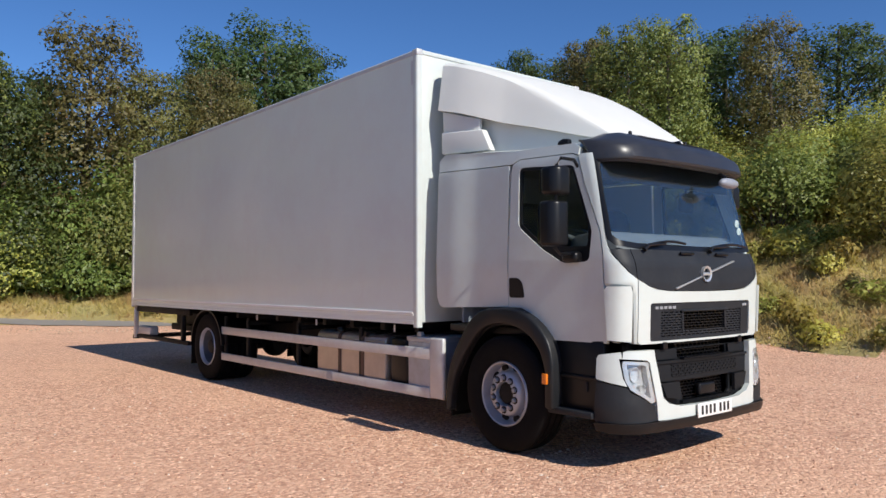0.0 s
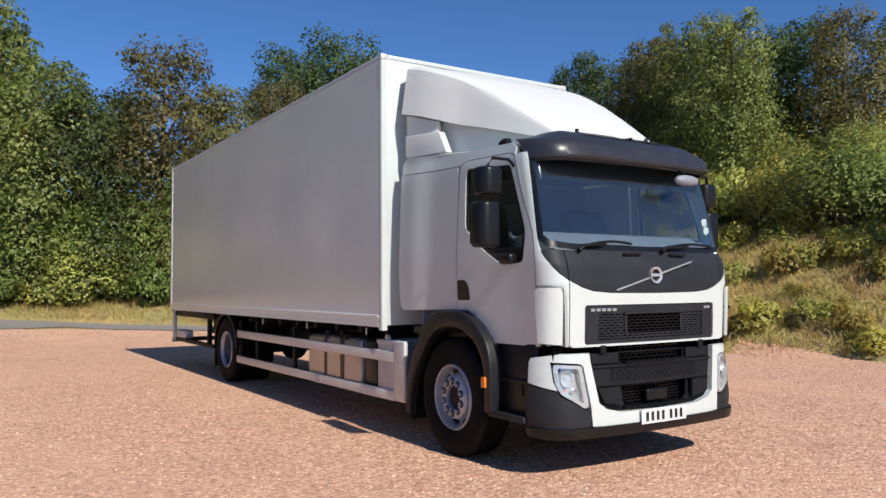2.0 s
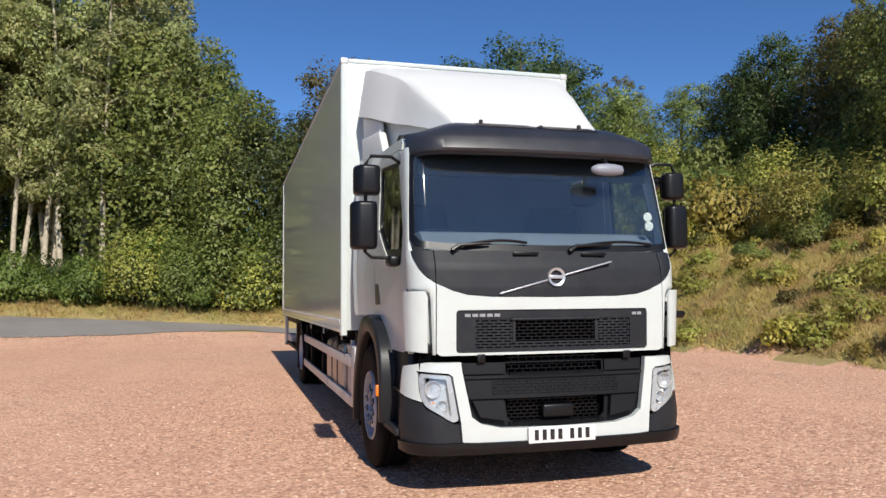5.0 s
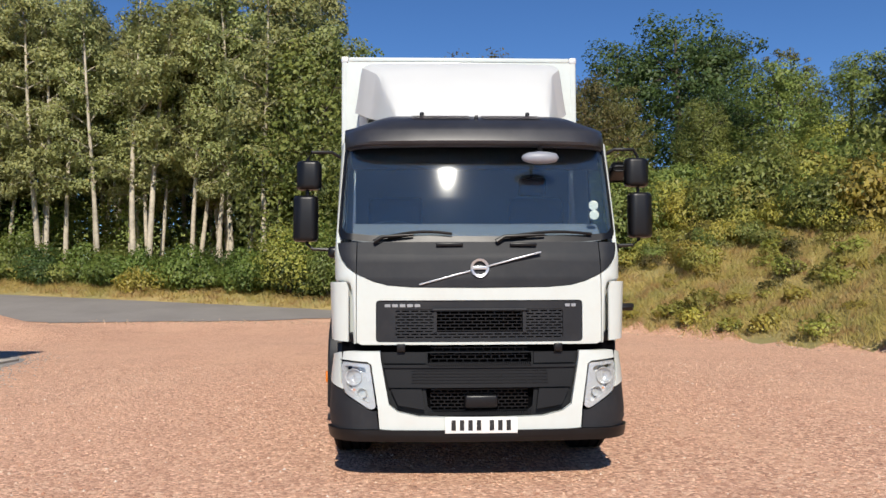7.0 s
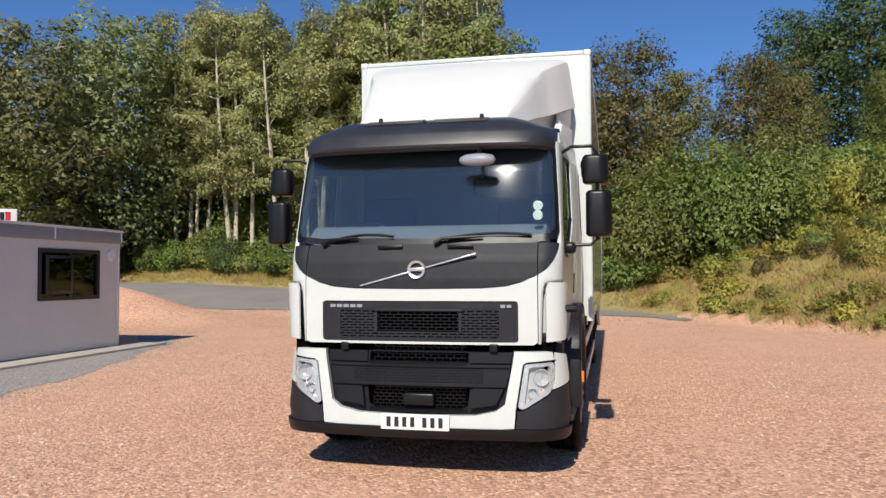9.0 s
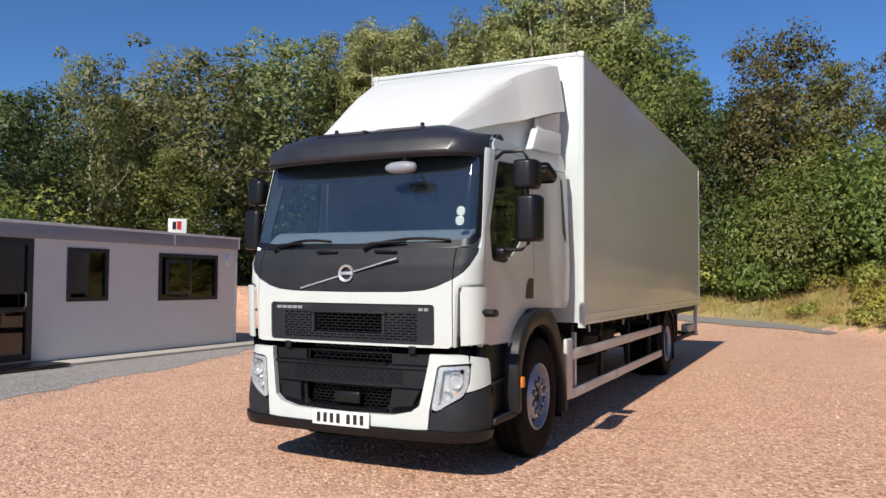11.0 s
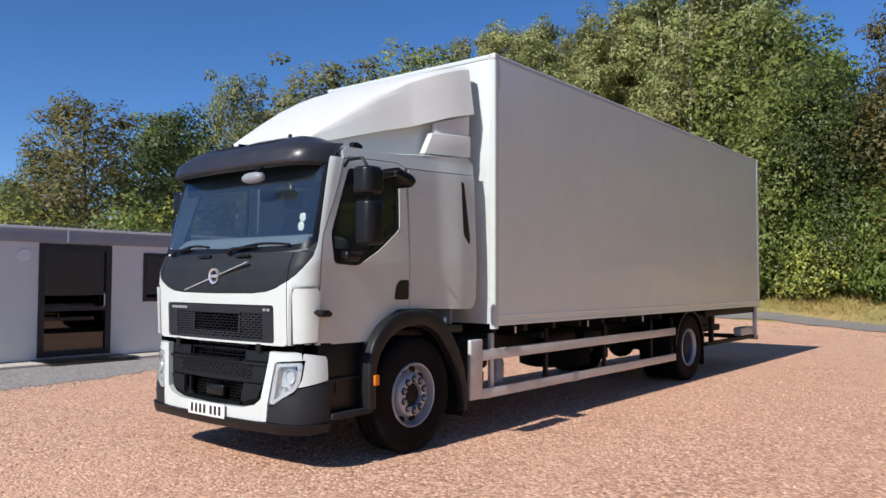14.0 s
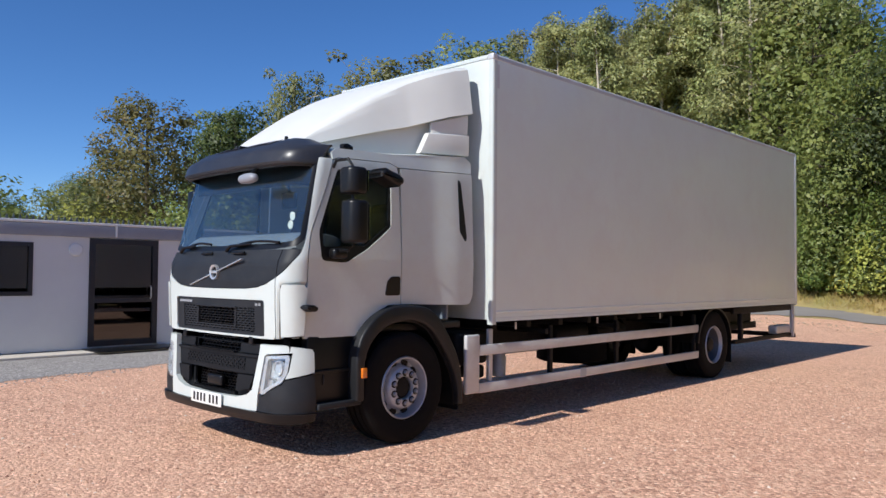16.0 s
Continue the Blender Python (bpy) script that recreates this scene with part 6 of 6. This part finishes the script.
# side guards
for s in (1, -1):
    guard = part("side_guard", box(s * 1.115, s * 1.165, 2.20, 2.41, 0.355, 0.955, 0.018, 3), rail_alu, T, "aluminium side guard with two rails")
    for z0, z1 in ((0.735, 0.845), (0.35, 0.455)):
        part("rail", box(s * 1.135, s * 1.165, 2.405, 7.42, z0, z1, 0.008), rail_alu, guard)
    for y in (2.62, 3.7, 5.15, 6.6, 7.36):
        part("rail_post", box(s * 1.09, s * 1.133, y - 0.03, y + 0.03, 0.35, 1.0, 0.005), black_frame if y > 3 else rail_alu, guard)
    part("rail_joint", box(s * 1.13, s * 1.168, 4.25, 4.38, 0.345, 0.46, 0.004), alloy, guard)
    for y in (2.98, 4.6, 6.2):
        part("side_marker", box(s * 1.17, s * 1.185, y - 0.012, y + 0.012, 0.985, 1.06, 0.004), rail_alu, T, "small pale side marker lamp")

# ---- box body ----
BX, BY0, BY1, BZ0, BZ1 = 1.25, 2.49, 11.30, 1.085, 3.88
body = part("body_front", box(-BX + 0.05, BX - 0.05, BY0, BY0 + 0.04, BZ0 + 0.02, BZ1 - 0.03, 0.004), white_paint, T, "white box body front wall")
for s in (1, -1):
    wall = part("body_side", box(s * (BX - 0.03), s * BX, BY0 + 0.055, BY1 - 0.03, BZ0 + 0.09, BZ1 - 0.04), white_body, T, "plain white box body side")
    post = prism(rounded([(s * (BX - 0.055), BY0 - 0.006), (s * (BX + 0.006), BY0 - 0.006), (s * (BX + 0.006), BY0 + 0.06), (s * (BX - 0.055), BY0 + 0.06)], [0.0, 0.045, 0.0, 0.0], 6), "z", BZ0 - 0.03, BZ1)
    part("corner_post", post, white_paint, wall, "white rounded corner post")
    part("corner_cap", box(s * (BX - 0.07), s * (BX + 0.009), BY0 - 0.010, BY0 + 0.075, BZ1 - 0.055, BZ1 + 0.012, 0.012, 3), rail_alu, wall, "grey corner cap")
    low = part("lower_rail", prism([(s * BX, BZ0), (s * (BX + 0.008), BZ0), (s * (BX + 0.008), BZ0 + 0.035), (s * (BX + 0.003), BZ0 + 0.04), (s * (BX + 0.003), BZ0 + 0.085), (s * (BX + 0.010), BZ0 + 0.09), (s * (BX + 0.010), BZ0 + 0.105), (s * BX, BZ0 + 0.11), (s * (BX - 0.05), BZ0 + 0.10), (s * (BX - 0.05), BZ0)], "y", BY0 + 0.06, BY1 - 0.03), white_body, wall, "white lower side rail")
    part("roof_rail", prism([(s * (BX - 0.06), BZ1 - 0.05), (s * (BX + 0.006), BZ1 - 0.05), (s * (BX + 0.006), BZ1 - 0.012), (s * (BX - 0.01), BZ1 + 0.006), (s * (BX - 0.06), BZ1 + 0.006)], "y", BY0 + 0.075, BY1 - 0.03), rail_alu, wall, "grey roof edge rail")
    part("rear_post", box(s * (BX - 0.06), s * (BX + 0.008), BY1 - 0.06, BY1 + 0.01, BZ0 - 0.03, BZ1, 0.008), white_body, wall)
    if s < 0:
        part("edge_trim", box(s * (BX + 0.0005), s * (BX + 0.012), BY0 + 0.07, BY1 - 0.06, BZ0 + 0.106, BZ0 + 0.127, 0.003), trim_white, wall, "white trim strip")
    part("edge_trim", box(s * (BX + 0.0005), s * (BX + 0.010), BY1 - 0.085, BY1 - 0.062, BZ0 + 0.12, BZ1 - 0.06, 0.003), trim_white, wall)
    part("reflector_patch", box(s * (BX - 0.002), s * (BX + 0.002), BY0 + 0.066, BY0 + 0.10, BZ1 - 0.35, BZ1 - 0.10), rail_alu, wall)
part("roof_front_rail", box(-BX + 0.07, BX - 0.07, BY0 - 0.008, BY0 + 0.06, BZ1 - 0.045, BZ1 + 0.006, 0.012, 3), white_paint, T)
part("body_roof", box(-BX + 0.05, BX - 0.05, BY0 + 0.06, BY1 - 0.03, BZ1 - 0.02, BZ1 - 0.004), white_body, T, "white box body roof")
part("body_floor", box(-BX + 0.04, BX - 0.04, BY0 + 0.05, BY1 - 0.03, BZ0 + 0.0, BZ0 + 0.06), black_frame, T)
part("rear_shutter", box(-BX + 0.06, BX - 0.06, BY1 - 0.05, BY1 - 0.02, BZ0, BZ1 - 0.03), white_body, T, "white rear shutter")
# tail lift and rear underrun
tl = part("tail_lift", box(-1.2, 1.2, 11.30, 11.38, 0.45, 0.53, 0.01), black_frame, T, "dark steel tail frame at the rear")
for s in (1, -1):
    part("lift_post", box(s * 1.13, s * 1.20, 11.26, 11.33, 0.47, 1.12, 0.01), rail_alu, tl)
    part("lift_arm", box(s * 0.42, s * 0.50, 9.3, 11.3, 0.60, 0.72, 0.02), black_frame, tl)
    part("underrun_arm", box(s * 1.10, s * 1.16, 8.7, 11.28, 0.965, 1.07, 0.008), black_frame, tl)
    part("rear_lamp", box(s * 0.55, s * 0.85, 11.385, 11.42, 0.46, 0.53, 0.01), red_lens, tl, "red rear lamp")
    part("lamp_box", box(s * 0.98, s * 1.15, 10.60, 11.24, 0.545, 0.70, 0.03, 3), rail_alu, tl, "grey lamp box on the lower bar")
for s in (1, -1):
    part("underrun_beam", box(s * 1.08, s * 1.16, 8.75, 11.28, 0.475, 0.54, 0.008), black_frame, tl)
    part("lift_upright", box(s * 1.08, s * 1.15, 9.02, 9.10, 0.475, 1.0, 0.008), black_frame, tl)

# ---- site office ----
slab_cream = surface("cream_concrete", (0.62, 0.55, 0.46), 0.85, vary=0.1, fine=120, bump=0.3, bump_d=0.003)
OX, OY0, OY1, OZ1 = -8.94, -9.0, 9.05, 2.52
office = empty("site_office", OX, 0, 0, "flat-roofed grey portable office with dark windows", "office building")
OPEN = [(6.67, 8.41, 1.075, 2.07, "w"), (4.49, 5.40, 1.10, 2.095, "w"), (2.42, 3.81, 0.10, 2.215, "d"), (-0.45, 1.40, 1.11, 2.10, "w"), (-3.6, -1.9, 1.11, 2.10, "w")]
outer = [(OY0, 0.06), (OY1, 0.06), (OY1, 2.25), (OY0, 2.25)]
holes = [[(a, c), (b_, c), (b_, d), (a, d)] for a, b_, c, d, k in OPEN]
part("wall", panel(outer, holes, lambda u, v, d: (OX - d, u, v), 0.10, 1.2), wall_panel, office, "light grey panel wall", 0)
part("end_wall", box(OX - 3.2, OX - 0.002, OY1 - 0.1, OY1, 0.06, 2.25), wall_panel, office)
part("end_wall", box(OX - 3.2, OX - 0.002, OY0, OY0 + 0.1, 0.06, 2.25), wall_panel, office)
part("back_wall", box(OX - 3.3, OX - 3.2, OY0, OY1, 0.06, 2.25), wall_panel, office)
part("office_floor", box(OX - 3.2, OX - 0.1, OY0 + 0.1, OY1 - 0.1, 0.04, 0.12), concrete, office)
part("corner_trim", box(OX - 0.05, OX + 0.02, OY1 - 0.06, OY1 + 0.02, 0.06, 2.25, 0.01), wall_panel, office)
fas = part("fascia", box(OX - 3.35, OX + 0.05, OY0 - 0.05, OY1 + 0.06, 2.23, 2.47, 0.015), fascia_grey, office, "dark grey roof fascia")
part("roof_edge", box(OX - 3.37, OX + 0.07, OY0 - 0.07, OY1 + 0.08, 2.47, 2.52, 0.012), trim_white, office, "pale roof edge")
for y in (7.05, 2.92, -1.2, -5.3, OY1 + 0.02):
    part("fascia_joint", box(OX + 0.045, OX + 0.062, y - 0.018, y + 0.018, 2.25, 2.50, 0.003), trim_white, fas)
for y in (8.78, 2.16):
    lamp = part("wall_lamp", lathe([(0.125, 0.0), (0.125, 0.03), (0.112, 0.045), (0.05, 0.05), (0, 0.051)], OX, y, 1.985, 28, "x"), trim_white, office, "round white bulkhead lamp")
for i, (a, b_, c, d, kind) in enumerate(OPEN):
    fw = 0.075 if kind == "w" else 0.11
    name = "window" if kind == "w" else "door"
    fb = panel([(a, c), (b_, c), (b_, d), (a, d)], [[(a + fw, c + fw), (b_ - fw, c + fw), (b_ - fw, d - fw), (a + fw, d - fw)]], lambda u, v, dd: (OX + 0.025 - dd, u, v), 0.09, 0.8)
    wob_ = part(name, fb, anthracite, office, "anthracite framed " + ("window" if kind == "w" else "glazed door"), 0)
    part("pane", box(OX - 0.03, OX - 0.022, a + fw, b_ - fw, c + fw, d - fw), glass_office, wob_, "dark glass")
    if kind == "w" and b_ - a > 1.2:
        part("mullion", box(OX - 0.03, OX + 0.02, (a + b_) / 2 - 0.035, (a + b_) / 2 + 0.035, c + fw, d - fw, 0.006), anthracite, wob_)
        if i == 0:
            part("open_sash", box(OX + 0.015, OX + 0.055, a + 0.16, a + 0.90, c + 0.13, d - 0.13, 0.008), anthracite, wob_, "opening light left ajar")
            part("sash_pane", box(OX + 0.056, OX + 0.060, a + 0.23, a + 0.83, c + 0.19, d - 0.19), glass_office, wob_)
    if kind == "d":
        part("mid_rail", box(OX - 0.03, OX + 0.02, a + fw, b_ - fw, 0.95, 1.03, 0.006), anthracite, wob_)
        part("door_handle", tube([(OX + 0.03, b_ - 0.16, 1.02), (OX + 0.07, b_ - 0.16, 1.05), (OX + 0.07, b_ - 0.16, 1.25), (OX + 0.03, b_ - 0.16, 1.28)], 0.012), chrome, wob_)
# inside, seen dimly through the glass
tagged(part("desk", box(OX - 2.2, OX - 1.2, 4.6, 6.2, 0.80, 0.84, 0.01), trim_white), "pale desk inside the office", "desk")
tagged(part("slab", box(-8.93, -8.30, OY0, 9.9, 0.0, 0.05, 0.008), slab_cream), "pale concrete slab edge along the office", "slab", kind="structure")
tagged(part("doormat", box(-8.9, -8.15, 2.30, 4.0, 0.051, 0.075, 0.006), black_plastic), "dark doormat at the office door", "doormat")

# palisade fence behind the office
fence = empty("palisade_fence", -15.5, 0, 0, "tall dark palisade fence behind the office", "fence")
pale = prism([(-4.035, 0), (-3.965, 0), (-3.965, 2.97), (-4.0, 3.07), (-4.035, 2.97)], "x", -15.51, -15.49)
first = part("pale", pale, galv_green, fence, smooth=0)
for i in range(1, 125):
    o = first.copy()
    scene.collection.objects.link(o)
    o.matrix_basis = Matrix.Translation((0, i * 0.16, 0))
for z in (0.6, 2.75):
    part("fence_rail", box(-15.56, -15.52, -4.1, 15.9, z - 0.03, z + 0.03), galv_green, fence)

# sign board far behind the office roof
sg = empty("sign_board", -21.15, 19.3, 0, "white sign board with dark and red marks on posts", "sign")
def turned(bm):
    bmesh.ops.transform(bm, matrix=Matrix.Translation((-21.15, 19.3, 0)) @ Matrix.Rotation(radians(42), 4, "Z"), verts=bm.verts)
    return bm
bd = part("board", turned(box(-0.33, 0.42, -0.02, 0.02, 3.25, 4.13, 0.005)), trim_white, sg)
part("mark", turned(box(-0.15, 0.0, -0.026, -0.022, 3.66, 4.0)), dark_plastic, bd, "dark mark")
part("mark", turned(box(0.03, 0.21, -0.026, -0.022, 3.66, 4.02)), sign_red, bd, "red mark")
for x in (-0.26, 0.34):
    part("sign_post", turned(box(x - 0.04, x + 0.04, 0.021, 0.09, -0.1, 4.05)), galv_green, sg)
